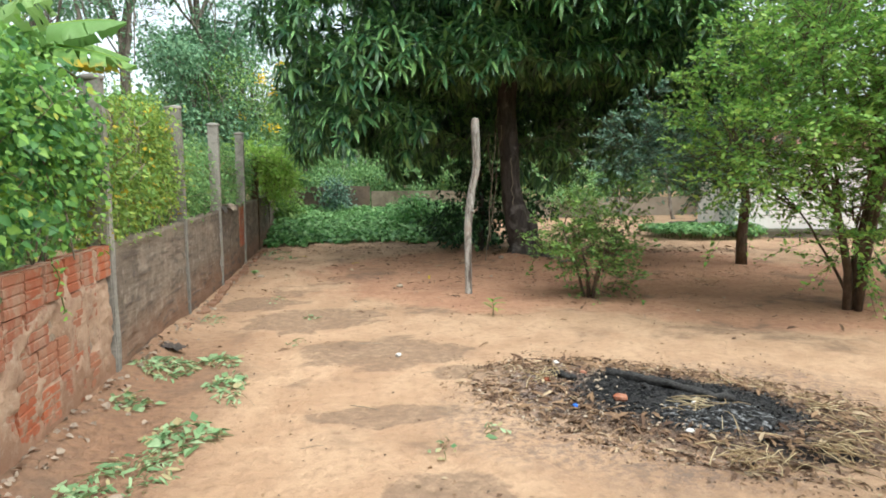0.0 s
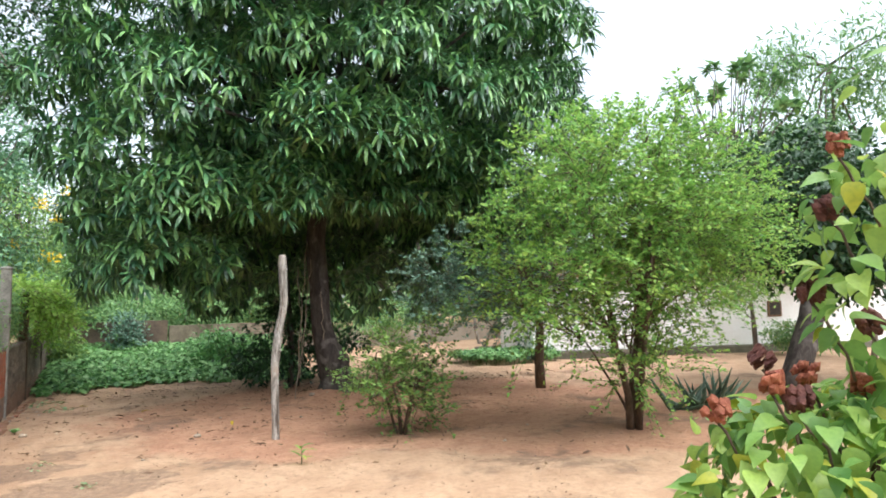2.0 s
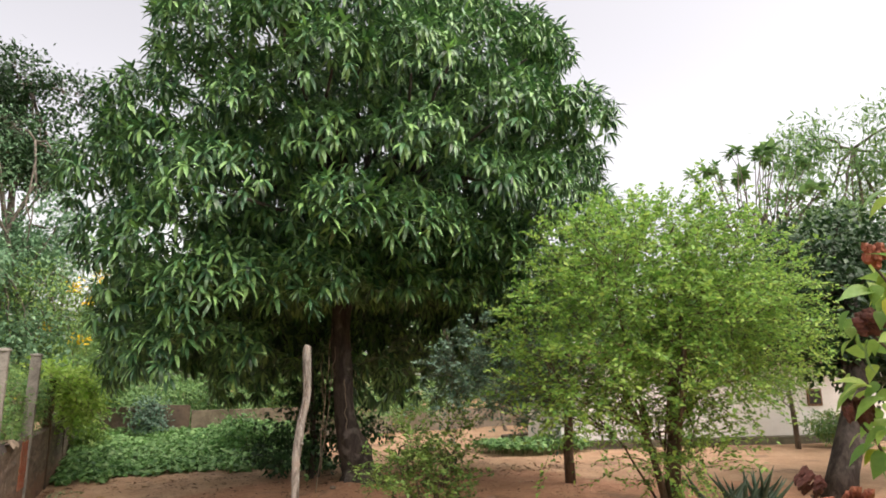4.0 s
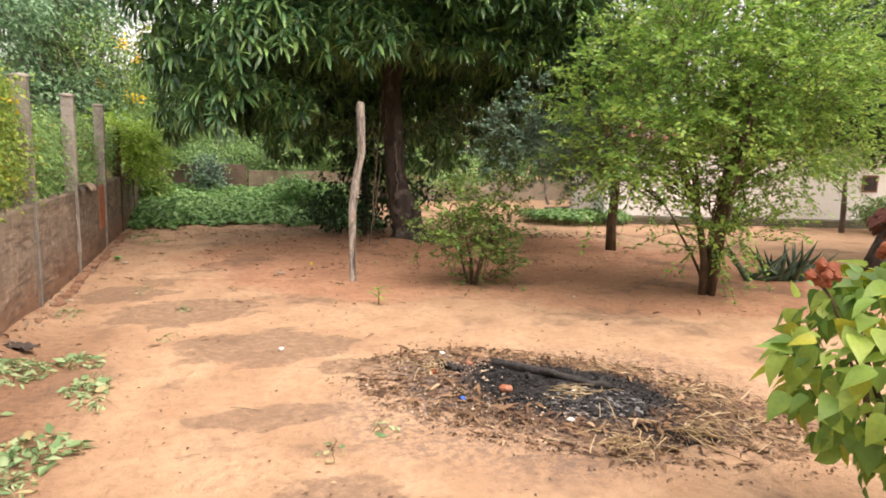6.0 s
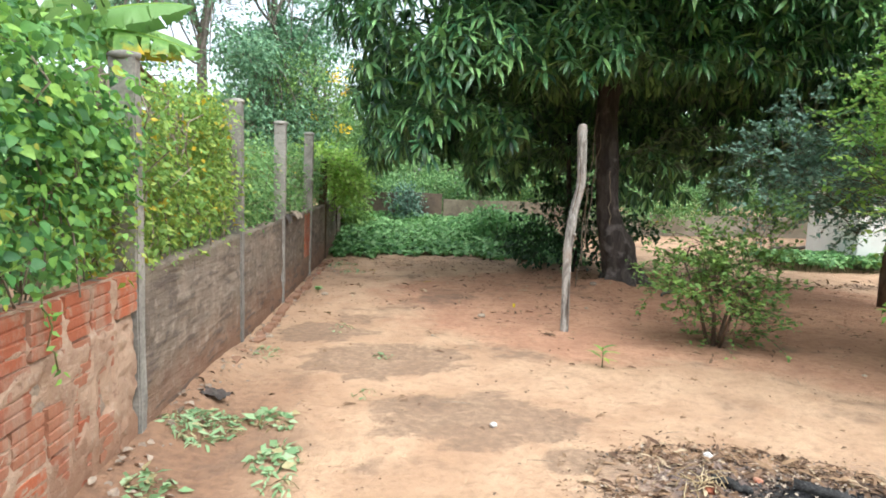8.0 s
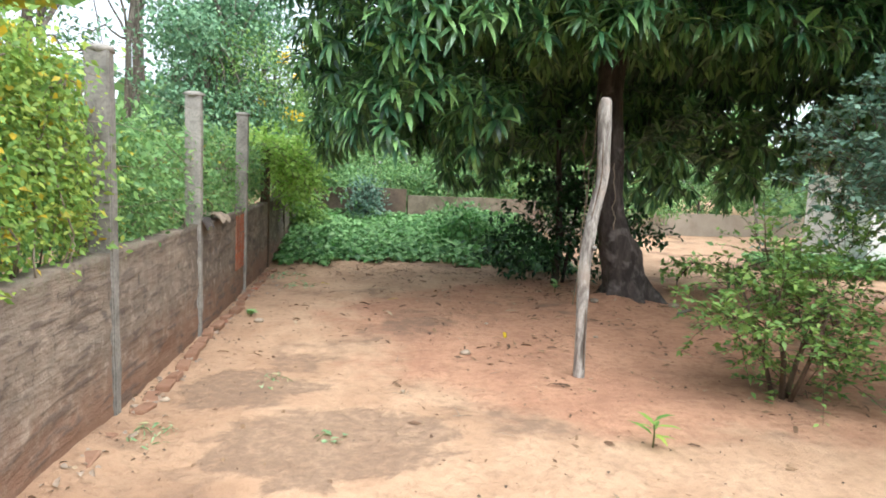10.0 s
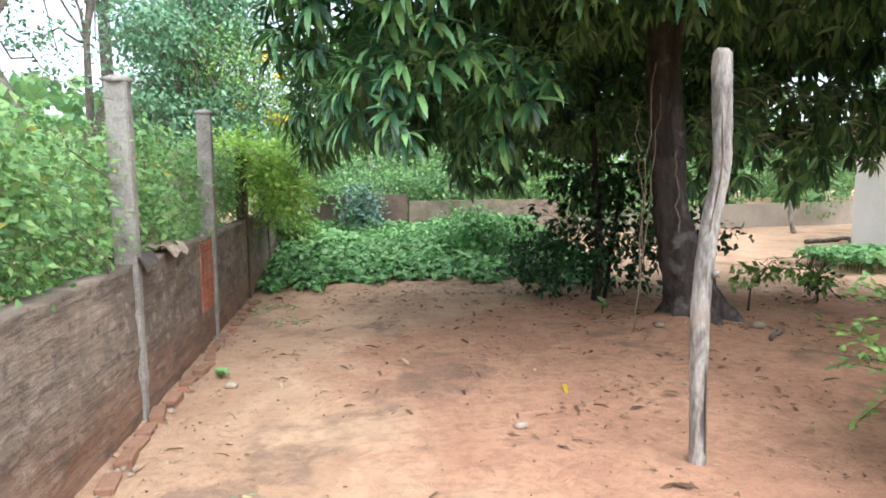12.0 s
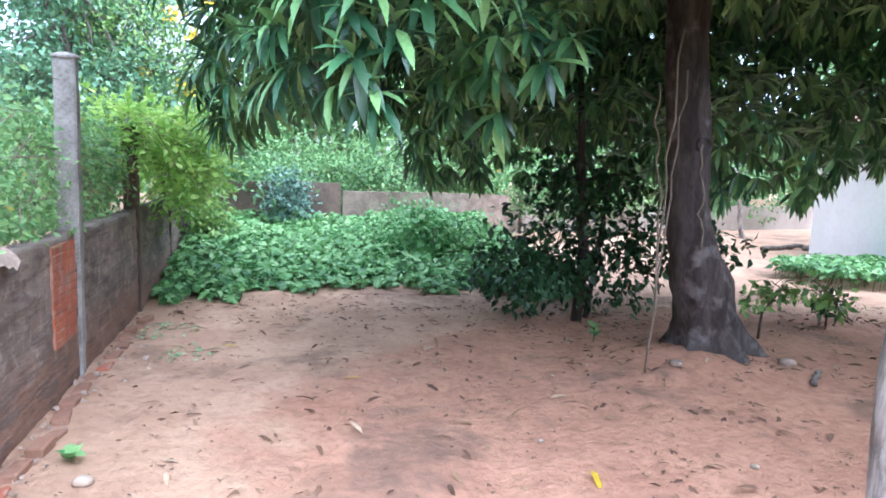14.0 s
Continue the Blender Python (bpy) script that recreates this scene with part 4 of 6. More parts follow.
for c, _ in side_blobs:
    v, f = tube(curve_points(np.array([4.95, 6.1, 1.0]) - RB, np.array(c) - RB, 0.12, 8, 0.03, sg), np.linspace(0.009, 0.003, 8), 6)
    part("limb", mesh_of("limb", v, f, True), BROWN_BARK, feathery)
v, f = tube(curve_points((-0.02, 0.02, 0.1), np.array([4.95, 6.1, 1.0]) - RB, 0.05, 6, 0.01, sg), np.linspace(0.018, 0.009, 6), 7)
part("stem", mesh_of("stem", v, f, True), BROWN_BARK, feathery)
v, f, _, side_lines = sprays([(np.array(c) - RB, r) for c, r in side_blobs], 210, 22, OVAL, 0.058, 0.34, sg, 0.35, 0.3)
part("side_foliage", mesh_of("side_foliage", v, f), GREY_LEAF, feathery, "grey-green leaves of the side branches")
G = Gather()
for q in side_lines:
    G.add(*tube(q, np.linspace(0.0035, 0.0015, 4), 3, cap=False))
tagged(part("twig_tangle", G.mesh("twig_tangle"), BROWN_BARK, feathery), kind="stuff")

feathery.location, feathery.scale = (5.60, 6.07, 0.0), (1.05, 1.05, 1.05)

TT = (7.24, 10.44, 0.0)
thin = tree("thin_tree", TT, [
    ([(7.24, 10.44, -0.1), (7.22, 10.44, 0.5), (7.26, 10.44, 1.15), (7.1, 10.4, 1.8), (6.8, 10.3, 2.4)], [0.10, 0.09, 0.08, 0.06, 0.03]),
], [((6.7, 10.2, 2.1), (0.8, 0.7, 0.5)), ((7.2, 10.3, 1.6), (0.6, 0.5, 0.4)), ((6.2, 10.0, 1.7), (0.6, 0.5, 0.4)), ((7.5, 10.4, 2.3), (0.6, 0.6, 0.4))],
    "thin dark-stemmed tree with loose blue-green twigs", "tree", BROWN_BARK, GREY_LEAF, 320, 22, OVAL, 0.066, 0.11, 37, limb=0.02, twigs=120, shell=0.3, spray=0.5, rise=0.3)

thin.location, thin.scale = (6.65, 9.57, 0.0), (0.92, 0.92, 0.92)

tree("yard_bush", (3.0, 7.2, 0.0), [
    ([(3.0, 7.2, -0.08), (2.98, 7.2, 0.3), (2.85, 7.15, 0.7)], [0.026, 0.02, 0.01]),
    ([(3.03, 7.22, -0.08), (3.12, 7.24, 0.3), (3.35, 7.25, 0.8)], [0.022, 0.018, 0.009]),
    ([(2.98, 7.24, -0.08), (2.9, 7.35, 0.35), (2.75, 7.45, 0.8)], [0.02, 0.015, 0.008]),
    ([(3.02, 7.17, -0.08), (3.06, 7.05, 0.3), (3.1, 6.95, 0.7)], [0.018, 0.014, 0.008]),
], [((2.75, 7.2, 0.72), (0.38, 0.38, 0.26)), ((3.3, 7.2, 0.75), (0.36, 0.36, 0.28)), ((3.05, 7.2, 0.5), (0.42, 0.4, 0.22)), ((2.85, 7.3, 1.0), (0.22, 0.25, 0.2)), ((3.42, 7.25, 1.05), (0.2, 0.22, 0.2)), ((2.5, 7.2, 0.6), (0.22, 0.22, 0.15)), ((3.1, 7.1, 0.14), (0.28, 0.2, 0.12)), ((3.3, 7.0, 0.3), (0.2, 0.2, 0.15))],
    "low open bush with small green leaves on bare earth", "bush", BROWN_BARK, BUSH_LEAF, 240, 18, OVAL, 0.062, 0.07, 41, limb=0.008, twigs=40, shell=0.25, spray=0.34, rise=0.6)

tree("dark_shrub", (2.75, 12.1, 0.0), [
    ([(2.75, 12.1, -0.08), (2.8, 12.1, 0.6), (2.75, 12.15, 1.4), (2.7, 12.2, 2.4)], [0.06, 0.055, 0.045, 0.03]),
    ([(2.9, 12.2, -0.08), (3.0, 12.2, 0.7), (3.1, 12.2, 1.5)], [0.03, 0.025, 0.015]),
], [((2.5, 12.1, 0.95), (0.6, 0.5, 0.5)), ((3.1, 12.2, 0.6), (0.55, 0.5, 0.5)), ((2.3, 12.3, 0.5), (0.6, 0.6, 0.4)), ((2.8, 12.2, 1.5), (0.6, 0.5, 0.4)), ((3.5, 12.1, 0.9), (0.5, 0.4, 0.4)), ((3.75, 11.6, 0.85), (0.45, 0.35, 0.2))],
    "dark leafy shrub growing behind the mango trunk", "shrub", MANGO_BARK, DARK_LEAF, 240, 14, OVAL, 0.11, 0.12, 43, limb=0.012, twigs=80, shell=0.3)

tree("leaning_tree", (9.2, 6.7, 0.0), [
    ([(9.2, 6.6, -0.15), (9.4, 6.6, 0.4), (9.9, 6.65, 1.2), (10.35, 6.8, 2.1), (10.7, 7.0, 3.2)], [0.27, 0.21, 0.19, 0.17, 0.10]),
], [((10.9, 7.2, 2.3), (1.2, 1.2, 0.6)), ((12.3, 7.2, 2.1), (1.2, 1.0, 0.7)), ((10.6, 7.3, 2.9), (1.5, 1.4, 0.9)), ((12.0, 7.6, 3.3), (1.4, 1.3, 1.0)), ((9.9, 8.2, 2.7), (1.2, 1.0, 0.7)), ((11.0, 7.4, 3.9), (1.2, 1.2, 0.7)), ((12.6, 6.6, 2.6), (1.1, 1.0, 0.8))],
    "dark green tree with a thick leaning grey trunk", "tree", MANGO_BARK, DARK_LEAF, 900, 24, OVAL, 0.14, 0.22, 47, limb=0.05, twigs=120)

# ---------------------------------------------------------------- aloe
aloe = thing("aloe_plant", (7.5, 6.75, 0), "clump of spiky grey-green aloe on sandy soil", "plant")
ag = np.random.default_rng(5)
for k in range(44):
    az, lean = k * 2.4, ag.uniform(0.45, 1.4)
    L, cx, cy = ag.uniform(0.32, 0.62), ag.normal() * 0.26, ag.normal() * 0.14
    tt = np.linspace(0, 1, 6)
    rr = L * np.sin(lean) * tt
    hh = L * (np.cos(lean) * tt + 0.12 * tt * tt)
    pts = np.stack([cx + rr * np.cos(az), cy + rr * np.sin(az), hh - 0.02], 1)
    v, f = tube(pts, np.array([0.036, 0.040, 0.034, 0.025, 0.014, 0.003]), 6)
    part("leaf", mesh_of("aloe_leaf", v, f, True), ALOE_LEAF, aloe)

# ---------------------------------------------------------------- annatto shrub
annatto = thing("annatto_shrub", (2.58, 1.53, 0), "annatto shrub with broad green leaves and spiny seed pods", "shrub")
AB = np.array([2.58, 1.53, 0.0])
an = np.random.default_rng(12)
for a, b, r in (((0, 0, -0.05), (-0.35, 0.2, 0.9), 0.022), ((0.05, 0, -0.05), (0.35, 0.1, 1.5), 0.026), ((0, 0.05, -0.05), (-0.1, 0.4, 1.05), 0.02), ((0.08, -0.03, -0.05), (0.45, -0.25, 2.3), 0.024), ((-0.04, 0, -0.05), (-0.3, -0.3, 0.95), 0.018), ((0.05, 0.05, -0.05), (0.5, 0.5, 1.2), 0.018)):
    v, f = tube(curve_points(a, b, 0.04, 8, 0.015, an), np.linspace(r, r * 0.4, 8), 7)
    part("stem", mesh_of("stem", v, f, True), BROWN_BARK, annatto)
heart_me = []
for droop, fold in ((0.25, 0.25), (0.38, 0.40), (0.5, 0.2)):
    v, f = leaf_template([(0.05, 0.20), (0.18, 0.33), (0.4, 0.34), (0.65, 0.23), (0.85, 0.09)], droop, fold)
    heart_me.append(mesh_of("leaf", v, f, True))
an_blobs = [((-0.08, 0.10, 0.82), (0.54, 0.50, 0.44), 860), ((0.3, -0.1, 0.95), (0.5, 0.5, 0.42), 420), ((0.10, -0.05, 1.75), (0.22, 0.28, 0.5), 150), ((0.0, -0.2, 0.5), (0.6, 0.5, 0.4), 60), ((0.2, -0.15, 2.25), (0.3, 0.3, 0.35), 36)]
an_rest = []
for c, r, n in an_blobs:
    d = in_ball(n, an, 0.6)
    for k in range(n):
        p = np.array(c) + d[k] * np.array(r)
        if p[2] < 0.15:
            continue
        ax = unit(d[k] * np.array([1, 1, 0.4]) + an.normal(size=3) * 0.6 + np.array([0, 0, -0.6]))
        m = frames_of(ax[None], unit(np.array([[0, 0, 1.0]]) + d[k] * 0.7 + an.normal(size=(1, 3)) * 0.35), np.array([an.uniform(0.05, 0.135)]))[0]
        if k % 5:
            an_rest.append((m, p))
            continue
        mm = Matrix([[*m[0], p[0]], [*m[1], p[1]], [*m[2], p[2]], [0, 0, 0, 1]])
        part("leaf", heart_me[k % 3], ANNATTO_LEAF, annatto, "", mm)


rv, rf = scatter(leaf_template([(0.05, 0.20), (0.18, 0.33), (0.4, 0.34), (0.65, 0.23), (0.85, 0.09)], 0.36, 0.32), np.array([m for m, _ in an_rest]), np.array([p for _, p in an_rest]))
tagged(part("foliage", mesh_of("foliage", rv, rf, True), ANNATTO_LEAF, annatto), kind="stuff")


def spiny_fruits(n, seed):
    g = np.random.default_rng(seed)
    G = Gather()
    for k in range(n):
        bm = bmesh.new()
        bmesh.ops.create_icosphere(bm, subdivisions=2, radius=1.0)
        c = in_ball(1, g, 0.5)[0] * np.array([0.055, 0.055, 0.05])
        d = unit(c + np.array([0, 0, 0.01]))
        vs, fs = [], [[v.index for v in fc.verts] for fc in bm.faces]
        for v in bm.verts:
            s = 1.35 if v.index % 3 == 0 else 0.9
            vs.append(c + np.array(v.co) * np.array([0.019, 0.019, 0.026]) * s)
        bm.free()
        G.add(vs, fs)
        G.add(*tube([(0, 0, -0.07), c * 0.6], 0.0035, 4))
    return G.mesh("fruit_head", False)


pods = [spiny_fruits(15, 3), spiny_fruits(12, 4)]
for k, (p, red) in enumerate([((-0.22, 0.22, 1.36), 0), ((-0.42, 0.28, 1.16), 1), ((-0.30, 0.12, 1.28), 1), ((-0.12, 0.10, 1.30), 1), ((-0.06, 0.10, 1.62), 0), ((-0.05, 0.02, 1.95), 0), ((0.10, 0.02, 1.26), 1), ((0.08, 0.05, 2.22), 1), ((-0.25, 0.05, 1.22), 0), ((0.05, -0.05, 1.5), 0)]):
    part("fruit_head", pods[k % 2].copy(), ANNATTO_RED if red else ANNATTO_BROWN, annatto, "red spiny seed pods" if red else "dry brown spiny seed pods", pose(*p, an.uniform(-30, 30), an.uniform(-30, 30), k * 50) @ Matrix.Scale(0.85, 4))
    v, f = tube(curve_points(np.array(p) + np.array([0.08, -0.1, -0.35]), np.array(p) + np.array([0, 0, -0.05]), 0.02, 5, 0.01, an), 0.006, 5)
    part("stalk", mesh_of("stalk", v, f, True), BROWN_BARK, annatto)

# ---------------------------------------------------------------- vines on the fence


def vine(name, y0, y1, x0, x1, zfun, n, template, size, material, label, seed, hang=0.5, stems=14, gap=-0.16):
    g = np.random.default_rng(seed)
    t = thing(name, (WALL_X - 0.05, (y0 + y1) / 2, 1.0), label, "vine")
    o = np.array([WALL_X - 0.05, (y0 + y1) / 2, 1.0])
    k = int(n / 9)
    y = g.uniform(y0, y1, k)
    lo, hi = np.array([zfun(a)[0] for a in y]), np.array([zfun(a)[1] for a in y])
    z = lo + (hi - lo) * g.random(k) ** 0.85
    # holes in the cover
    dens = np.array([noise.noise(Vector((a * 1.7, b * 1.7, seed))) + 0.7 * noise.noise(Vector((a * 4.5, b * 4.5, seed + 3))) for a, b in zip(y, z)])
    ok = dens > gap
    y, z = y[ok], z[ok]
    x = g.uniform(x0, x1, len(y))
    c = np.repeat(np.stack([x, y, z], 1), 9, 0)
    p = c + g.normal(size=c.shape) * np.array([0.05, 0.10, 0.10])
    p[:, 2] = np.maximum(p[:, 2], np.repeat(lo[ok], 9) - 0.04)
    axis = unit(np.stack([g.normal(0.45, 0.6, len(p)), g.normal(0, 0.8, len(p)), g.normal(-hang * 0.8, 0.55, len(p))], 1))
    hint = unit(np.stack([g.normal(0.7, 0.6, len(p)), g.normal(-0.2, 0.6, len(p)), g.normal(0.75, 0.5, len(p))], 1))
    v, f = scatter(template, frames_of(axis, hint, size * (0.4 + 1.3 * g.random(len(p)) ** 1.5)), p - o)
    part("foliage", mesh_of("foliage", v, f), material, t)
    G = Gather()
    for _ in range(stems):
        a = g.uniform(y0, y1)
        l, h = zfun(a)
        b = min(max(a + g.normal() * 0.7, y0), y1)
        G.add(*tube(curve_points((g.uniform(x0, x1) - o[0], a - o[1], 0.98 - o[2]), (g.uniform(x0, x1) - o[0], b - o[1], h - 0.1 - o[2]), 0.05, 9, 0.05, g), 0.005, 5))
    tagged(part("stem_tangle", G.mesh("stem_tangle"), DRY_VINE, t, "thin dry stems"), kind="stuff")
    return t


def top_a(y):
    return (1.13 - 0.07 * max(0.0, noise.noise(Vector((y * 2.2, 0, 1)))) + (0.3 if y > 4.3 else 0.0), 2.10 + 0.16 * noise.noise(Vector((y * 1.1, 4, 0))))


dense = vine("dense_vine", -0.5, 4.52, WALL_X - 0.30, WALL_X + 0.06, top_a, 31000, HEART, 0.044, VINE_LEAF, "dense dark green climbing vine over the fence", 51, 0.6, 30, -0.10)
tg = np.random.default_rng(88)
for ty, tz, tl in ((3.72, 1.06, 0.34), (3.05, 1.08, 0.22), (2.2, 1.1, 0.3)):
    o = np.array(dense.location)
    line = curve_points((WALL_X + 0.02, ty, tz), (WALL_X + 0.045, ty + 0.05, tz - tl), 0.0, 7, 0.012, tg)
    v, f = tube(line - o, 0.004, 5)
    runner = part("runner", mesh_of("runner", v, f, True), GREEN_STEM, dense, "thin hanging green runner")
    n = 16
    q = line[tg.integers(1, 7, n)] + tg.normal(size=(n, 3)) * np.array([0.012, 0.02, 0.02])
    v, f = scatter(OVAL, frames_of(tg.normal(size=(n, 3)) + np.array([0.4, 0, -0.4]), unit(tg.normal(size=(n, 3)) * 0.4 + np.array([0.9, 0, 0.6])), tg.uniform(0.02, 0.05, n)), q - o)
    part("leaves", mesh_of("leaves", v, f), VINE_LEAF, runner)
vine("yellowing_vine", 4.45, 7.0, WALL_X - 0.32, WALL_X - 0.0, lambda y: (1.02, 2.05 + 0.10 * noise.noise(Vector((y * 2, 1, 0)))), 34000, OVAL, 0.037, YELLOW_VINE_LEAF, "thin yellowing climbing vine on the wire fence", 52, 0.5, 45, -0.12)
vine("sparse_vine", 6.8, 13.2, WALL_X - 0.60, WALL_X - 0.03, lambda y: (0.98, 1.78 + 0.22 * noise.noise(Vector((y * 1.3, 2, 0)))), 32000, OVAL, 0.046, PALE_VINE_LEAF, "loose pale green climber behind concrete posts", 53, 0.4, 40, 0.0)

tree("lime_creeper", (-1.75, 13.6, 0.0), [([(-1.75, 13.6, -0.1), (-1.75, 13.6, 0.8), (-1.7, 13.6, 1.7)], [0.03, 0.025, 0.015])],
     [((-1.66, 13.5, 1.84), (0.28, 0.75, 0.14)), ((-1.36, 13.6, 1.74), (0.26, 0.7, 0.16)), ((-1.12, 13.8, 1.52), (0.16, 0.6, 0.24)), ((-1.4, 14.6, 1.45), (0.2, 0.5, 0.3))],
     "bright lime-green creeper spilling over the garden wall", "creeper", DRY_VINE, LIME_LEAF, 330, 16, OVAL, 0.095, 0.10, 57, limb=0.006, twigs=20, shell=0.85, spray=0.42, rise=-0.1)
tree("corner_shrub", (-1.2, 16.2, 0.0), [([(-1.2, 16.2, -0.05), (-1.2, 16.2, 0.3), (-1.22, 16.2, 0.8)], [0.02, 0.016, 0.008])],
     [((-1.25, 16.2, 0.85), (0.28, 0.4, 0.3)), ((-1.2, 16.1, 0.45), (0.3, 0.4, 0.3))],
     "green shrub against the far end of the garden wall", "shrub", BROWN_BARK, BUSH_LEAF, 90, 14, OVAL, 0.10, 0.1, 58, limb=0.006, twigs=20)

# ---------------------------------------------------------------- weeds


def weeds(name, inside, box_, n, height, size, seed, label):
    """A thick low cover of broad leaves on short stalks."""
    g = np.random.default_rng(seed)
    x, y = g.uniform(box_[0], box_[1], n * 2), g.uniform(box_[2], box_[3], n * 2)
    ok = np.array([inside(a, b) for a, b in zip(x, y)])
    x, y = x[ok][:n], y[ok][:n]
    h = np.array([height(a, b) for a, b in zip(x, y)])
    z = h * (1 - 0.55 * g.random(len(x)) ** 1.6) + 0.02
    az = g.random(len(x)) * 6.28
    axis = unit(np.stack([np.cos(az), np.sin(az), g.normal(-0.15, 0.3, len(x))], 1))
    hint = unit(np.stack([g.normal(0, 0.55, len(x)), g.normal(-0.15, 0.55, len(x)), np.ones(len(x))], 1))
    v, f = scatter(HEART, frames_of(axis, hint, size * g.uniform(0.45, 1.35, len(x))), np.stack([x, y, z], 1))
    ob = part(name, mesh_of(name, v, f), WEED_LEAF)
    tagged(ob, label, "weeds", kind="stuff")
    G = Gather()
    for k in range(0, len(x), 14):
        G.add(*tube([(x[k], y[k], -0.03), (x[k] + 0.03, y[k], z[k])], 0.004, 4, cap=False))
    part("stalks", G.mesh("stalks"), GREEN_STEM, ob)
    return ob


def weed_edge(x):
    return 13.75 + 0.25 * math.sin(x * 1.7) + 0.9 * noise.noise(Vector((x * 1.5, 0, 2))) + 0.4 * noise.noise(Vector((x * 5, 0, 4))) - (0.25 if x < -0.6 else 0) - (0.5 if x > 2.2 else 0)


weeds("weed_patch", lambda x, y: y > weed_edge(x), (-1.5, 3.5, 12.6, 17.85), 23000,
      lambda x, y: max(0.04, min(0.05 + 0.17 * max(0.0, (y - weed_edge(x))) ** 0.9 + 0.10 * noise.noise(Vector((x * 4, y * 4, 5))), 0.22 + 0.10 * max(0.0, y - 13.6) + 0.22 * noise.noise(Vector((x * 1.4, y * 1.4, 0))))), 0.095, 61, "thick green patch of low broad-leaved weeds")
weeds("weed_patch", lambda x, y: ((x - 8.6) / 1.5) ** 2 + ((y - 14.0) / 1.0) ** 2 + 0.4 * noise.noise(Vector((x * 2, y * 2, 0))) < 1, (6.8, 10.4, 12.8, 15.3), 3500,
      lambda x, y: 0.26 + 0.10 * noise.noise(Vector((x * 2, y * 2, 0))), 0.10, 62, "green weed patch on pale sand before the house")
tree("tall_weed", (2.0, 15.3, 0), [([(2.0, 15.3, -0.05), (2.0, 15.3, 0.6)], [0.02, 0.01])], [((1.9, 15.3, 0.6), (0.45, 0.4, 0.3)), ((2.5, 15.5, 0.55), (0.5, 0.4, 0.3))],
     "taller broad-leaved weed clump in the green patch", "weeds", GREEN_STEM, WEED_LEAF, 90, 12, HEART, 0.10, 0.12, 63, limb=0.008, twigs=30)

# ---------------------------------------------------------------- banana plant behind the wall
banana = thing("banana_plant", (-4.55, 9.0, 0), "banana plant with broad torn leaves, one yellowing", "banana plant")
v, f = tube([(0, 0, -0.1), (0.02, 0, 0.8), (0.05, 0, 1.7), (0.08, 0, 3.0)], [0.13, 0.11, 0.09, 0.06], 12)
part("trunk", mesh_of("trunk", v, f, True), GREEN_STEM, banana)


def banana_leaf(length, width, rise, fall, seed, hang=0.75):
    """A long blade on an arching midrib; both halves droop and are torn into strips."""
    g = np.random.default_rng(seed)
    n, v, f = 44, [], []
    torn = g.random(n) < 0.30
    for i in range(n):
        t = i / (n - 1)
        x, z = length * t * (1 - 0.12 * t), rise * t * 1.6 - fall * t * t
        w = width * min(1, 0.25 + t * 5) * (1 - t ** 4) ** 0.7
        sway = 0.05 * g.normal()
        for s in (-1, -0.66, -0.33, 0, 0.33, 0.66, 1):
            k = abs(s)
            tear = 1 - (0.16 * g.random() if k == 1 else 0)
            v.append((x + k * 0.10 + sway * k * k, s * w * tear * (1 - 0.45 * hang * k), z + 0.06 * w * k - hang * w * tear * k ** 1.5 + 0.012 * math.sin(i * 2.3) * k))
    for i in range(n - 1):
        for s in range(6):
            if torn[i] and s in (0, 1, 4, 5) and i > 5:
                continue
            a = i * 7 + s
            f.append((a, a + 1, a + 8, a + 7))
    return mesh_of("leaf", v, f, True)


for k, (az, L, rise, fall, mat_) in enumerate(((-2, 1.98, 0.50, 0.42, BANANA_LEAF), (-6, 2.2, 0.30, 0.62, BANANA_PALE), (28, 2.0, 0.6, 0.8, BANANA_LEAF), (-70, 1.9, 0.7, 0.9, BANANA_LEAF), (-120, 1.8, 0.6, 1.0, BANANA_LEAF), (150, 1.9, 0.6, 0.9, BANANA_LEAF), (80, 1.7, 0.8, 0.8, BANANA_LEAF), (5, 2.0, 0.20, 1.15, BANANA_DRY), (-30, 1.5, 0.9, 0.9, BANANA_LEAF), (-4, 1.5, 0.18, 0.75, BANANA_LEAF))):
    leaf = part("leaf", banana_leaf(L, 0.24 if mat_ is BANANA_DRY else 0.46, rise, fall, k, 1.0 if mat_ is BANANA_DRY else 0.75), mat_, banana, {BANANA_PALE: "torn leaf with a yellowing edge", BANANA_DRY: "dry brown hanging leaf"}.get(mat_, ""), pose(0.07, 0, 3.05 - 0.04 * (k % 3), 0, 0, az))
    rib = [(L * t * (1 - 0.12 * t), 0, rise * t * 1.6 - fall * t * t + 0.004) for t in np.linspace(0, 1, 10)]
    v, f = tube(rib, np.linspace(0.022, 0.005, 10), 6)
    part("midrib", mesh_of("midrib", v, f, True), STRAW if mat_ is BANANA_DRY else LIME_LEAF, leaf, "pale midrib")

# ---------------------------------------------------------------- bushes and trees beyond the walls


def bush(place, r, h, mat_, seed, label, size=0.09, n=260, template=OVAL):
    x, y = place
    g = np.random.default_rng(seed)
    bl = [((x + g.normal() * r * 0.4, y + g.normal() * r * 0.4, h * g.uniform(0.35, 0.75)), (r * g.uniform(0.5, 0.8), r * g.uniform(0.5, 0.8), h * g.uniform(0.25, 0.36))) for _ in range(5)]
    return tree("bush", (x, y, 0), [([(x, y, -0.1), (x + 0.05, y, h * 0.3), (x, y + 0.05, h * 0.7)], [0.05, 0.04, 0.015])], bl, label, "bush", GREY_BARK, mat_, n, 16, template, size, 0.16, seed, "bushes beyond the wall", limb=0.018, twigs=30)


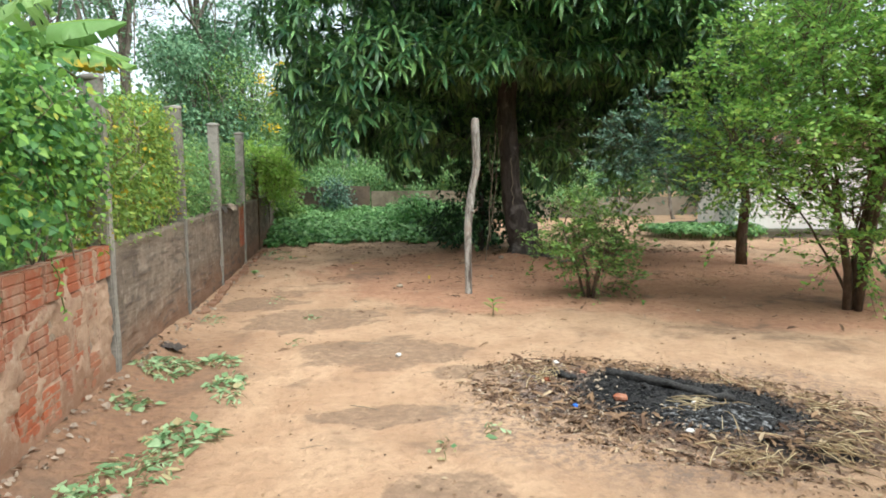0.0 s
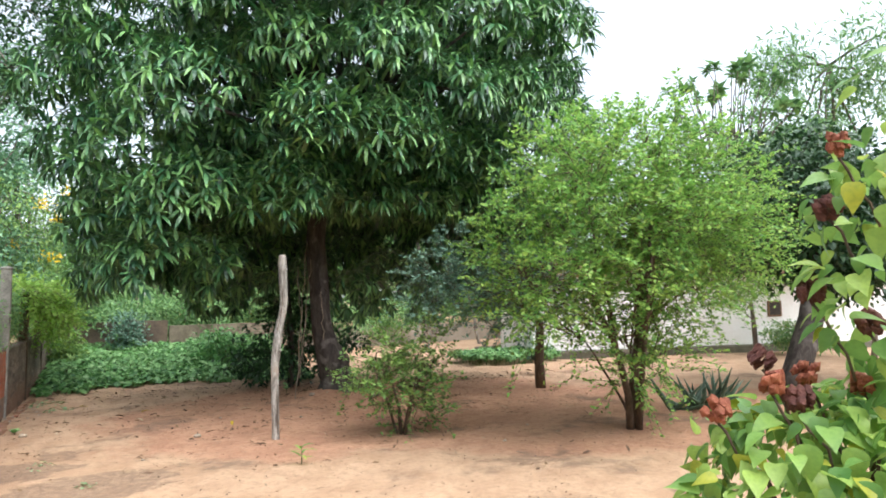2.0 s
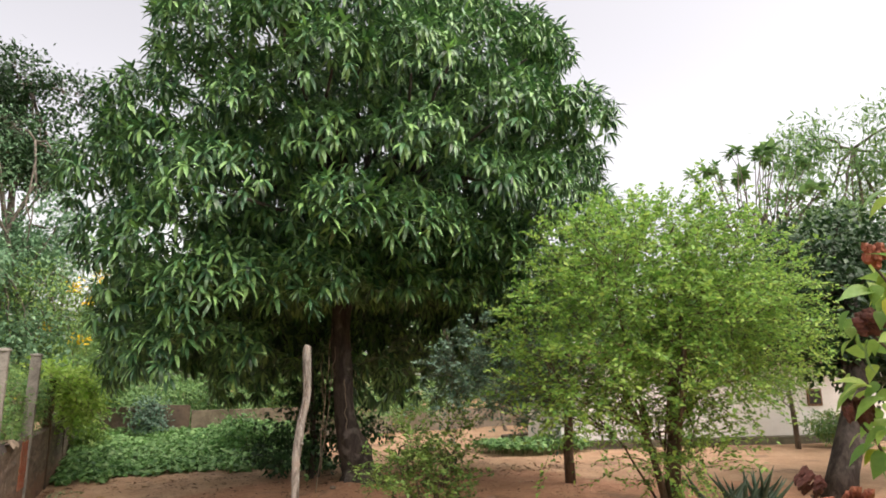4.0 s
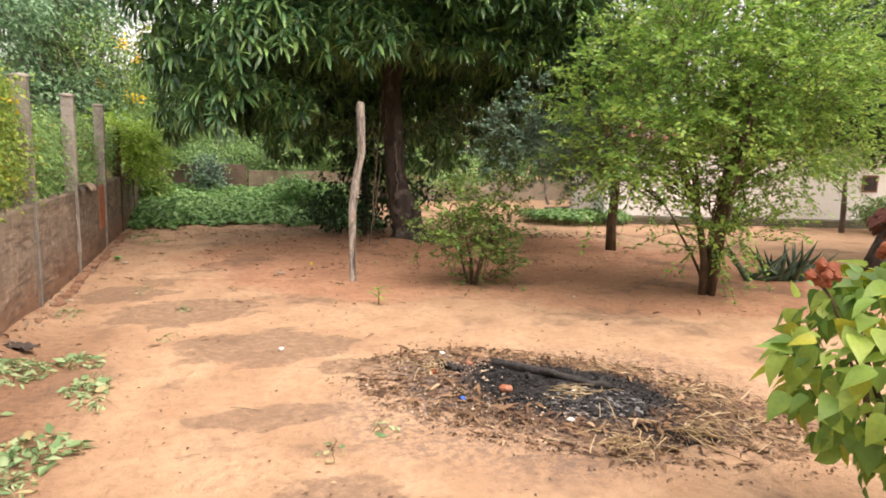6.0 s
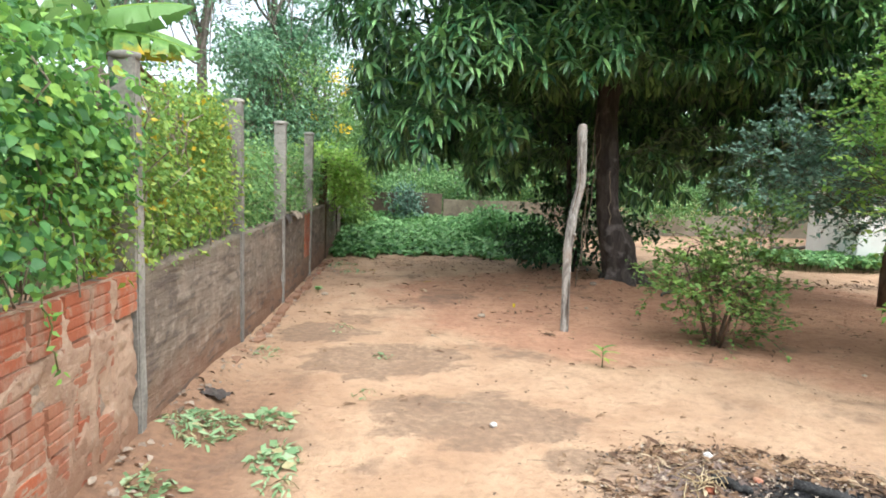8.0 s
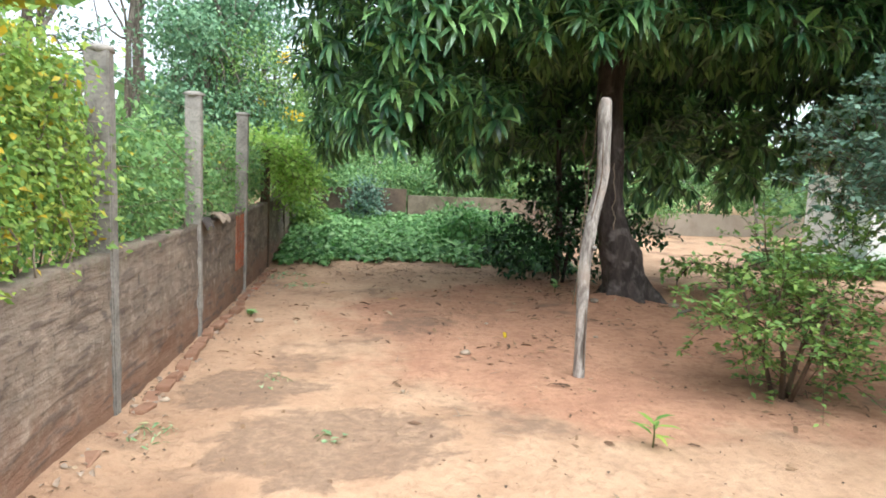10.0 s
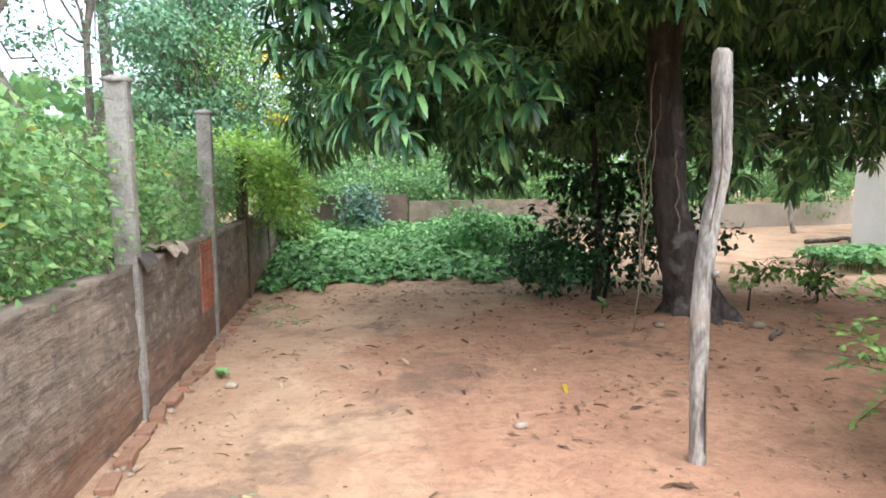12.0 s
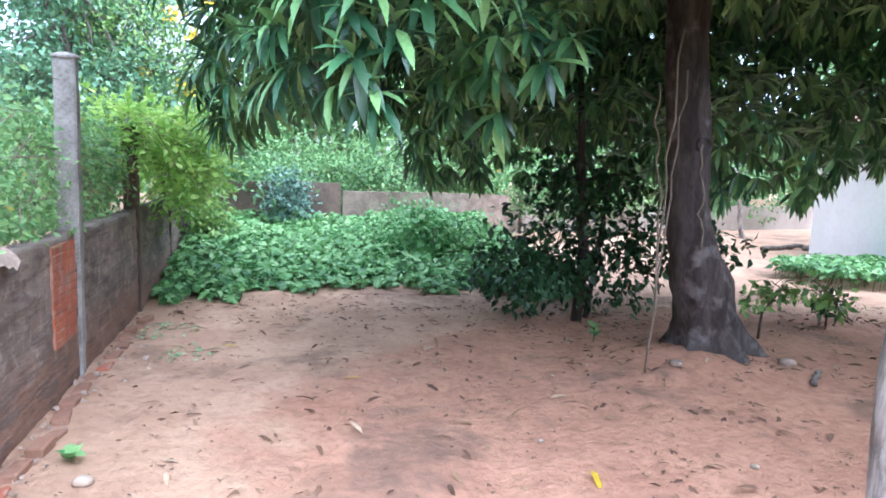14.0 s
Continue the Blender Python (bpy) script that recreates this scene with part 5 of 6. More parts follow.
for k, (x, y, r, h, mat_) in enumerate(((-2.7, 5.6, 0.8, 1.7, PALE_VINE_LEAF), (-2.6, 7.6, 0.8, 1.75, WEED_LEAF), (-2.7, 9.4, 0.9, 1.9, PALE_VINE_LEAF), (-2.7, 11.4, 0.9, 1.9, BUSH_LEAF), (-2.9, 13.4, 1.0, 2.2, PALE_VINE_LEAF), (-4.3, 11.0, 1.3, 2.6, FAR_LEAF), (-4.0, 14.5, 1.4, 3.0, FAR_LEAF), (-2.4, 16.2, 1.1, 2.3, PALE_VINE_LEAF), (-3.2, 3.4, 1.0, 1.8, VINE_LEAF))):
    bush((x - 0.25 - 0.5 * r, y), r, h, mat_, 100 + k, "green bush growing behind the garden wall", 0.085, 300)
for k, (x, y, r, h, mat_) in enumerate(((-0.9, 18.6, 1.2, 2.3, FAR_LEAF), (1.4, 19.2, 1.2, 1.9, FAR_LEAF), (3.2, 19.6, 1.3, 2.4, PALE_VINE_LEAF), (5.4, 20.5, 1.4, 2.2, FAR_LEAF), (7.6, 21.4, 1.3, 2.0, PALE_VINE_LEAF), (10.4, 22.0, 1.5, 2.4, FAR_LEAF), (13.4, 23.2, 1.7, 2.8, FAR_LEAF), (0.2, 21.0, 1.6, 3.0, FAR_LEAF), (4.4, 22.6, 1.8, 3.2, FAR_LEAF))):
    bush((x, y), r, h, mat_, 130 + k, "green bush beyond the far wall", 0.12, 260)

for k, (x, y, r, h, mat_) in enumerate(((1.9, 16.0, 0.45, 1.05, WEED_LEAF), (-0.05, 17.5, 0.22, 1.7, GREY_LEAF))):
    bush((x, y), r, h, mat_, 160 + k, "leafy bush growing against the low back wall", 0.085, 110)


def far_tree(x, y, h, r, mat_, seed, label, low=0.4, size=0.16, n=420, leaves=16, spread=0.35,  blobs=9, trunk=0.16, lean=0.0, template=OVAL, shell=0.5):
    g = np.random.default_rng(seed)
    bl, size, n = [], size * 1.3, int(n * 1.08)
    bend = np.random.default_rng(seed + 900).normal(0, 0.03 * h, 5)
    for k in range(blobs):
        a, q = g.random() * 6.28, r * math.sqrt(g.random()) * 0.8
        z = h * g.uniform(low + 0.08, 0.93)
        s = r * g.uniform(0.36, 0.6)
        bl.append(((x + lean + q * math.cos(a), y + q * math.sin(a), z), (s, s, s * 0.75)))
    return tree("background_tree", (x, y, 0), [([(x, y, -0.2), (x + lean * 0.1 + bend[0], y, h * 0.15), (x + 0.1 + lean * 0.3 + bend[1], y, h * 0.3), (x + lean * 0.5 + bend[2], y, h * 0.45), (x - 0.1 + lean * 0.7 + bend[3], y + 0.1, h * 0.6), (x + lean + bend[4], y, h * 0.75), (x + lean, y, h * 0.88)], [trunk, trunk * 0.9, trunk * 0.8, trunk * 0.65, trunk * 0.55, trunk * 0.35, trunk * 0.2])], bl, label, "tree", GREY_BARK, mat_, n, leaves, template, size, spread, seed, "trees beyond the yard", limb=trunk * 0.35, twigs=60, shell=shell)


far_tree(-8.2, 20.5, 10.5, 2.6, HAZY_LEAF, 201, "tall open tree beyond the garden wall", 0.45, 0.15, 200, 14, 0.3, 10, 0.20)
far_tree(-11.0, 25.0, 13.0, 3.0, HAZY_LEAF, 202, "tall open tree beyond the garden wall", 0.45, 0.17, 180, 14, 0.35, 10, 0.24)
far_tree(-4.6, 24.0, 7.4, 1.9, HAZY_LEAF, 203, "dense tree beyond the garden wall, its blue-green leaves tinted for haze", 0.3, 0.15, 620, 16, 0.3, 12, 0.18)
far_tree(-8.5, 28.0, 15.0, 3.4, FAR_LEAF, 204, "very tall tree rising beyond the garden wall", 0.55, 0.2, 90, 16, 0.4, 12, 0.28)
far_tree(-15.5, 18.0, 8.0, 2.8, FAR_LEAF, 209, "broad green tree beyond the garden wall", 0.35, 0.16, 420, 14, 0.35, 10, 0.2)
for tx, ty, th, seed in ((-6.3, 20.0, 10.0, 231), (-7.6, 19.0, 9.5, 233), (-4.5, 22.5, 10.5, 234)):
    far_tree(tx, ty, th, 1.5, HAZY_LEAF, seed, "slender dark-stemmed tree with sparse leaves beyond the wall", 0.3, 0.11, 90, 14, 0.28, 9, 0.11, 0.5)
far_tree(-4.2, 21.5, 5.6, 1.9, HAZY_LEAF, 216, "leafy tree beyond the garden wall, its blue-green leaves tinted for haze", 0.2, 0.12, 520, 16, 0.28, 12, 0.12)
far_tree(-5.0, 25.5, 14.0, 2.3, DARK_LEAF, 218, "tall dark-crowned tree beyond the garden wall", 0.50, 0.15, 900, 16, 0.32, 14, 0.2)
far_tree(0.4, 24.5, 6.0, 2.4, FAR_LEAF, 217, "leafy green tree beyond the far wall", 0.1, 0.13, 520, 16, 0.3, 12, 0.12)
senna = far_tree(-2.9, 23.5, 5.8, 2.6, BUSH_LEAF, 205, "open tree with clusters of yellow flowers", 0.25, 0.075, 850, 18, 0.3, 11, 0.12)
fg = np.random.default_rng(9)
for k, (x, y, z) in enumerate(((-2.2, 20.6, 4.4), (-2.0, 20.6, 2.92), (-1.65, 20.8, 4.72), (-1.9, 20.8, 4.0), (-3.0, 21.4, 3.3))):
    n = 44
    p = fg.normal(size=(n, 3)) * np.array([0.13, 0.10, 0.09]) * (1.0 if k < 3 else 0.6)
    v, f = scatter(OVAL, frames_of(unit(fg.normal(size=(n, 3))), unit(fg.normal(size=(n, 3)) + np.array([0, -0.6, 0.6])), fg.uniform(0.08, 0.14, n)), p + np.array([x, y, z]) - np.array([-2.9, 23.5, 0]))
    tagged(part("flower_head", mesh_of("flower_head", v, f), YELLOW_PETAL, senna, "bright yellow flower head"), kind="stuff")
far_tree(1.5, 26.0, 6.5, 3.0, FAR_LEAF, 206, "green tree beyond the far wall", 0.15, 0.18, 460, 14, 0.4, 10, 0.16)
far_tree(7.0, 29.0, 7.5, 3.4, FAR_LEAF, 207, "green tree beyond the far wall", 0.15, 0.2, 460, 14, 0.4, 10, 0.18)
far_tree(13.0, 29.0, 7.5, 3.4, FAR_LEAF, 208, "green tree beyond the far wall", 0.15, 0.2, 460, 14, 0.4, 10, 0.18)
tip_tree = far_tree(19.0, 15.5, 8.6, 2.2, FAR_LEAF, 210, "open-crowned tree with leaf tufts at its branch tips", 0.45, 0.15, 300, 14, 0.32, 10, 0.16)
og = np.random.default_rng(66)
tufts = Gather()
ends = []
for k in range(34):
    a, q = og.random() * 6.28, 2.7 * math.sqrt(og.random())
    e = np.array([q * math.cos(a), q * math.sin(a), 8.6 + 1.6 * (1 - (q / 2.7) ** 2) * og.uniform(0.4, 1.15) - 0.9 * (q / 2.7) ** 2 * og.uniform(0.3, 2.0)])
    ends.append(e)
    tufts.add(*tube(curve_points(e * np.array([0.45, 0.45, 0]) + np.array([0, 0, 6.4]), e, 0.1, 6, 0.05, og), np.linspace(0.035, 0.012, 6), 5))
tagged(part("branch_tips", tufts.mesh("branch_tips"), GREY_BARK, tip_tree), kind="stuff")
for e in ends:
    tm, tp = rosette_leaves(unit(og.normal(size=(1, 3)) * 0.4 + np.array([[0, 0, 1.0]])), e[None], 16, og, og.uniform(0.30, 0.46, 1))
    tv, tf = scatter(OVAL, tm, tp)
    part("leaf_tuft", mesh_of("leaf_tuft", tv, tf), FAR_LEAF, tip_tree)
far_tree(23.5, 14.6, 11.5, 2.4, FAR_LEAF, 211, "tall feathery green tree behind the house", 0.3, 0.22, 560, 14, 0.35, 12, 0.18, template=LANCE)
far_tree(14.3, 18.0, 6.6, 2.6, FAR_LEAF, 212, "green tree behind the house roof", 0.4, 0.15, 420, 14, 0.3, 9, 0.14)
far_tree(16.6, 9.0, 4.6, 2.0, DARK_LEAF, 213, "dark green tree beside the house", 0.4, 0.12, 380, 16, 0.28, 9, 0.12)
tree("young_tree", (14.5, 11.3, 0), [([(14.5, 11.3, -0.1), (14.47, 11.3, 0.7), (14.4, 11.3, 1.4)], [0.07, 0.06, 0.04])], [((14.3, 11.3, 1.9), (0.9, 0.8, 0.5)), ((13.8, 11.2, 1.6), (0.6, 0.6, 0.35))],
     "young tree with a pale stem before the house", "tree", GREY_BARK, BUSH_LEAF, 120, 16, OVAL, 0.08, 0.15, 221, limb=0.02, twigs=30)
bush((15.6, 10.9), 0.8, 0.9, PALE_VINE_LEAF, 150, "low pale bush before the white house", 0.09, 160)

wg = np.random.default_rng(77)
n = 22000
az, dist = wg.uniform(radians(-180), radians(180), n), wg.uniform(36, 62, n)
# behind the camera: nearer unseen foliage, added to block low sky light
back = np.abs(az) > radians(88)
dist[back] = wg.uniform(13, 20, int(back.sum()))
top = 6.5 + 2.2 * np.sin(az * 7) + 1.3 * np.sin(az * 17 + 1) + 0.8 * np.sin(az * 41)
wp = np.stack([dist * np.sin(az), dist * np.cos(az), top * wg.random(n) ** 0.7], 1)
wv, wf = scatter(CLUMP, frames_of(unit(wg.normal(size=(n, 3))), unit(wg.normal(size=(n, 3)) + np.array([0, 0, 1.0])), wg.uniform(0.75, 1.4, n)), wp)
tagged(part("far_woods", mesh_of("far_woods", wv, wf), FAR_LEAF), "distant belt of green woods, with unseen foliage added behind to block sky light", "woods", kind="stuff")

# ---------------------------------------------------------------- burnt heap


def heap_height(u, w):
    """Height of the burnt heap at u along and w across its length, each from -1 to 1 at its rim."""
    d = math.hypot(u, w)
    rag = 0.18 * noise.noise(Vector((u * 3, w * 3, 2)))
    k = max(0.0, 1 - (d + rag) ** 2)
    return -0.03 + 0.11 * k ** 0.7 + 0.02 * noise.noise(Vector((u * 6, w * 5, 4))) * k


HC, HD = Vector((2.15, 3.62, 0)), Vector((0.75, -0.66, 0)).normalized()
HN = Vector((-HD.y, HD.x, 0))
HU, HW = 1.34, 0.78


def heap_point(u, w, up=0.0):
    q = HC + HD * (u * HU) + HN * (w * HW)
    return (q.x, q.y, heap_height(u, w) + up)


def ash_material():
    """Black burnt core with grey ash, in a wide rim of brown scorched litter that runs out into sand."""
    n = Nodes("ash_and_charcoal")
    x, y, z = n.xyz()
    dx, dy = n.math("SUBTRACT", x, HC.x), n.math("SUBTRACT", y, HC.y)
    u = n.math("ADD", n.math("MULTIPLY", dx, HD.x / HU), n.math("MULTIPLY", dy, HD.y / HU))
    w = n.math("ADD", n.math("MULTIPLY", dx, HN.x / HW), n.math("MULTIPLY", dy, HN.y / HW))
    wob = n.math("ADD", n.math("MULTIPLY", n.math("SUBTRACT", n.noise(4.5, 5.0, 0.65), 0.5), 1.1), n.math("MULTIPLY", n.math("SUBTRACT", n.noise(22.0, 4.0, 0.65), 0.5), 0.7))

    def spot(cu, cw, ru, rw):
        a, b = n.math("DIVIDE", n.math("SUBTRACT", u, cu), ru), n.math("DIVIDE", n.math("SUBTRACT", w, cw), rw)
        return n.math("ADD", n.math("ADD", n.math("MULTIPLY", a, a), n.math("MULTIPLY", b, b)), wob)

    mid, fine = n.noise(17.0, 6.0, 0.7), n.noise(85.0, 4.0, 0.65)
    debris = n.mix(n.step(mid, 0.38, 0.64), (0.075, 0.05, 0.038), (0.24, 0.16, 0.115))
    debris = n.mix(n.step(fine, 0.55, 0.72, 0.0, 0.8), debris, (0.36, 0.28, 0.22))
    # pinkish ash at the far end of the rim
    debris = n.mix(n.step(n.math("ADD", u, n.math("MULTIPLY", wob, 0.3)), -0.35, -0.75, 0.0, 0.6), debris, n.mix(mid, (0.18, 0.13, 0.115), (0.38, 0.30, 0.27)))
    char = n.mix(n.step(mid, 0.40, 0.62), (0.010, 0.010, 0.011), (0.045, 0.043, 0.043))
    char = n.mix(n.math("MULTIPLY", n.step(spot(0.22, -0.25, 0.30, 0.42), 1.0, 0.5), n.step(n.noise(26.0, 5.0, 0.7), 0.50, 0.62)), char, (0.26, 0.26, 0.265))
    core = n.math("MAXIMUM", n.step(spot(0.02, -0.03, 0.52, 0.62), 1.15, 0.75), n.step(spot(0.62, -0.62, 0.26, 0.32), 1.1, 0.7, 0.0, 0.85))
    colour = n.mix(core, debris, char)
    rim = n.step(n.math("ADD", n.math("ADD", n.math("MULTIPLY", u, u), n.math("MULTIPLY", w, w)), n.math("MULTIPLY", wob, 0.8)), 0.62, 0.98)
    colour = n.mix(rim, colour, n.mix(mid, (0.34, 0.22, 0.145), (0.54, 0.37, 0.245)))
    return n.finish(colour, 0.95, n.bump(n.math("ADD", mid, n.math("MULTIPLY", fine, 0.5)), 1.0, 0.025), specular=0.12)


hv, hf, hn = [], [], 70
for j in range(hn + 1):
    for i in range(hn + 1):
        hv.append(heap_point(-1.15 + 2.3 * i / hn, -1.15 + 2.3 * j / hn))
for j in range(hn):
    for i in range(hn):
        a = j * (hn + 1) + i
        hf.append((a, a + 1, a + hn + 2, a + hn + 1))
tagged(part("ash_heap", mesh_of("ash_heap", hv, hf, True), ash_material()), "low heap of black ash and charcoal on sand", "ash heap")
hg = np.random.default_rng(15)


def heap_scatter(name, n, template, size, mat_, label, ring=(0.0, 1.1), up=0.012, tilt=0.35, arc=6.28, turn=-0.3):
    a, r = (hg.random(n) - 0.5) * arc + turn, np.sqrt(hg.uniform(ring[0] ** 2, ring[1] ** 2, n))
    p = np.array([heap_point(q * math.cos(t), q * math.sin(t), up) for q, t in zip(r, a)])
    p[:, 2] = np.maximum(p[:, 2], 0.008)
    az = hg.random(n) * 6.28
    v, f = scatter(template, frames_of(np.stack([np.cos(az), np.sin(az), hg.normal(0, tilt, n)], 1), unit(np.stack([hg.normal(0, tilt, n), hg.normal(0, tilt, n), np.ones(n)], 1)), hg.uniform(*size, n)), p)
    return tagged(part(name, mesh_of(name, v, f), mat_), label, "litter", kind="stuff")


heap_scatter("charred_flakes", 1500, CLUMP, (0.010, 0.035), CHAR, "black flakes of charcoal on the ash heap", (0.0, 0.62), 0.004)
heap_scatter("charred_crumbs", 700, CLUMP, (0.008, 0.022), CHAR, "black crumbs of charcoal strewn round the heap", (0.6, 1.15), 0.006)
heap_scatter("scorched_leaves", 2800, LANCE, (0.035, 0.12), DRY_LEAF, "dry scorched leaves round the ash heap", (0.55, 1.12), 0.010)
heap_scatter("scorched_litter", 1500, OVAL, (0.015, 0.04), DRY_LEAF, "small scorched leaves and crumbs round the heap", (0.5, 1.3), 0.008)
heap_scatter("ash_flakes", 280, CLUMP, (0.010, 0.034), STONE, "pale flakes of ash and paper", (0.3, 1.1), 0.008, turn=3.6, arc=3.0)
heap_scatter("grey_chips", 900, CLUMP, (0.008, 0.026), MORTAR, "grey and brown chips strewn over the ash", (0.45, 1.1), 0.006, turn=3.5, arc=3.2)
STEM = (lambda q: (np.array(q[0]), np.array([t for f_ in q[1][:12] for t in ((f_[0], f_[1], f_[2]), (f_[0], f_[2], f_[3]))])))(tube([(0, 0, 0), (0.01, 0.5, 0.03), (0, 1, 0)], [0.012, 0.014, 0.008], 4, cap=False))
heap_scatter("straw_stems", 210, STEM, (0.06, 0.24), STRAW, "dry straw-coloured stems strewn round the ash heap", (0.58, 1.1), 0.018, 0.12, 2.8, 0.1)
heap_scatter("brown_stems", 150, STEM, (0.04, 0.14), BROWN_BARK, "thin brown stems strewn round the ash heap", (0.55, 1.12), 0.014, 0.12)

for u0, w0, u1, w1, r, nm in ((-0.40, 0.27, 0.24, 0.03, 0.036, "charred_log"), (-0.66, 0.07, -0.52, 0.0, 0.030, "charred_block")):
    a, b = Vector(heap_point(u0, w0, r * 0.25)), Vector(heap_point(u1, w1, r * 0.25))
    v, f = tube(curve_points(a, b, 0.010, 16, 0.006, hg), np.linspace(r, r * 0.55, 16), 12, 0.17, 3)
    tagged(part(nm, mesh_of(nm, v, f, True), CHAR), "charred black log lying on the ash heap", "log")
for u, w, s, mat_, nm, lb, cat in ((-0.22, -0.35, 0.05, BRICK, "brick_fragment", "orange broken brick piece on the ash", "brick"), (-0.64, -0.12, 0.036, BRICK, "brick_fragment", "orange broken brick piece on the ash", "brick"), (-0.52, 0.22, 0.032, BRICK, "brick_fragment", "orange broken brick piece on the ash", "brick"),
                                  (-0.40, -0.55, 0.026, BLUE_PLASTIC, "plastic_scrap", "crumpled blue plastic scrap on the ash", "litter"), (-0.76, 0.57, 0.032, WHITE_SCRAP, "paper_scrap", "pale crumpled scrap beside the ash", "litter"), (0.12, -0.62, 0.026, WHITE_SCRAP, "paper_scrap", "pale crumpled scrap beside the ash", "litter"), (0.08, -0.12, 0.02, WHITE_SCRAP, "paper_scrap", "pale crumpled scrap beside the ash", "litter")):
    x, y, z = heap_point(u, w)
    tagged(part(nm, done(lump(s, u * 9 + w, 0.45), nm), mat_, None, "", pose(x, y, max(z, 0) + s * 0.35, 0, 0, u * 200)), lb, cat)

for k, (x, y, n) in enumerate(((2.19, 3.45, 26), (2.03, 2.75, 34), (1.42, 4.2, 22), (2.55, 2.75, 34))):
    bundle = Gather()
    for _ in range(n):
        a, L = hg.normal(0.6 * k, 0.7), hg.uniform(0.09, 0.24)
        q = np.array([hg.normal() * 0.07, hg.normal() * 0.06, hg.uniform(0.05, 0.10)])
        way = np.array([math.cos(a), math.sin(a), hg.normal(0, 0.10)]) * L / 2
        bundle.add(*tube(curve_points(q - way, q + way, 0.012, 4, 0.006, hg), [0.0035, 0.003, 0.003, 0.002], 4))
    tagged(part("straw_bundle", bundle.mesh("straw_bundle"), STRAW, None, "", pose(x, y, 0)), "loose tangle of pale dry straw by the ash", "straw", "straw by the ash", "stuff")

# ---------------------------------------------------------------- things lying in the yard
yg = np.random.default_rng(19)


def litter(name, n, inside, box_, template, size, mat_, label, tilt=0.3, up=0.008):
    x, y = yg.uniform(box_[0], box_[1], n), yg.uniform(box_[2], box_[3], n)
    ok = np.array([yg.random() < inside(a, b) for a, b in zip(x, y)])
    x, y = x[ok], y[ok]
    n = len(x)
    z = np.array([ground_height(a, b) for a, b in zip(x, y)]) + up
    az = yg.random(n) * 6.28
    v, f = scatter(template, frames_of(np.stack([np.cos(az), np.sin(az), yg.normal(0, tilt, n)], 1), unit(np.stack([yg.normal(0, tilt, n), yg.normal(0, tilt, n), np.ones(n)], 1)), yg.uniform(*size, n)), np.stack([x, y, z], 1))
    return tagged(part(name, mesh_of(name, v, f), mat_), label, "litter", kind="stuff")


def under_mango(x, y):
    d = ((x - 3.2) / 4.2) ** 2 + ((y - 10.4) / 3.6) ** 2
    k = max(0.0, noise.noise(Vector((x * 1.6, y * 1.6, 3))) + 0.25)
    near_weeds = 0.8 * math.exp(-((y - 13.0) / 0.7) ** 2) if x < 4 else 0.0
    by_trunk = 0.7 * math.exp(-((x - 2.6) ** 2 + (y - 11.3) ** 2) / 1.6)
    return (1.0 if d < 1 else 0.18) * k + near_weeds + by_trunk


litter("fallen_leaves", 8500, under_mango, (-1.3, 8.0, 5.0, 13.6), LANCE, (0.06, 0.14), DRY_LEAF, "dry brown mango leaves fallen on the earth")
litter("small_dry_leaves", 3400, lambda x, y: 0.12 + 1.2 * max(0, noise.noise(Vector((x * 1.4, y * 1.4, 8))) - 0.02), (-1.45, 6.5, 1.2, 13.5), OVAL, (0.015, 0.045), DRY_LEAF, "small dry leaves and crumbs on the sand")
litter("earth_crumbs", 5200, lambda x, y: 0.06 + 1.4 * max(0, noise.noise(Vector((x * 1.3, y * 1.3, 18))) - 0.05), (-1.45, 6.5, 1.2, 13.5), CLUMP, (0.008, 0.026), BROWN_BARK, "dark crumbs of earth and bark on the sand")
litter("dry_twigs", 150, lambda x, y: 0.4 + max(0, noise.noise(Vector((x, y, 28)))), (-1.4, 6.5, 1.5, 13.3), STEM, (0.06, 0.22), DRY_VINE, "thin dry twigs scattered on the yard", 0.04, 0.012)
litter("wall_foot_rubble", 900, lambda x, y: 1.0 if x < -1.36 else 0.10, (-1.52, -1.12, 1.5, 12.8), CLUMP, (0.02, 0.06), MORTAR, "bits of mortar at the foot of the wall", 0.6)

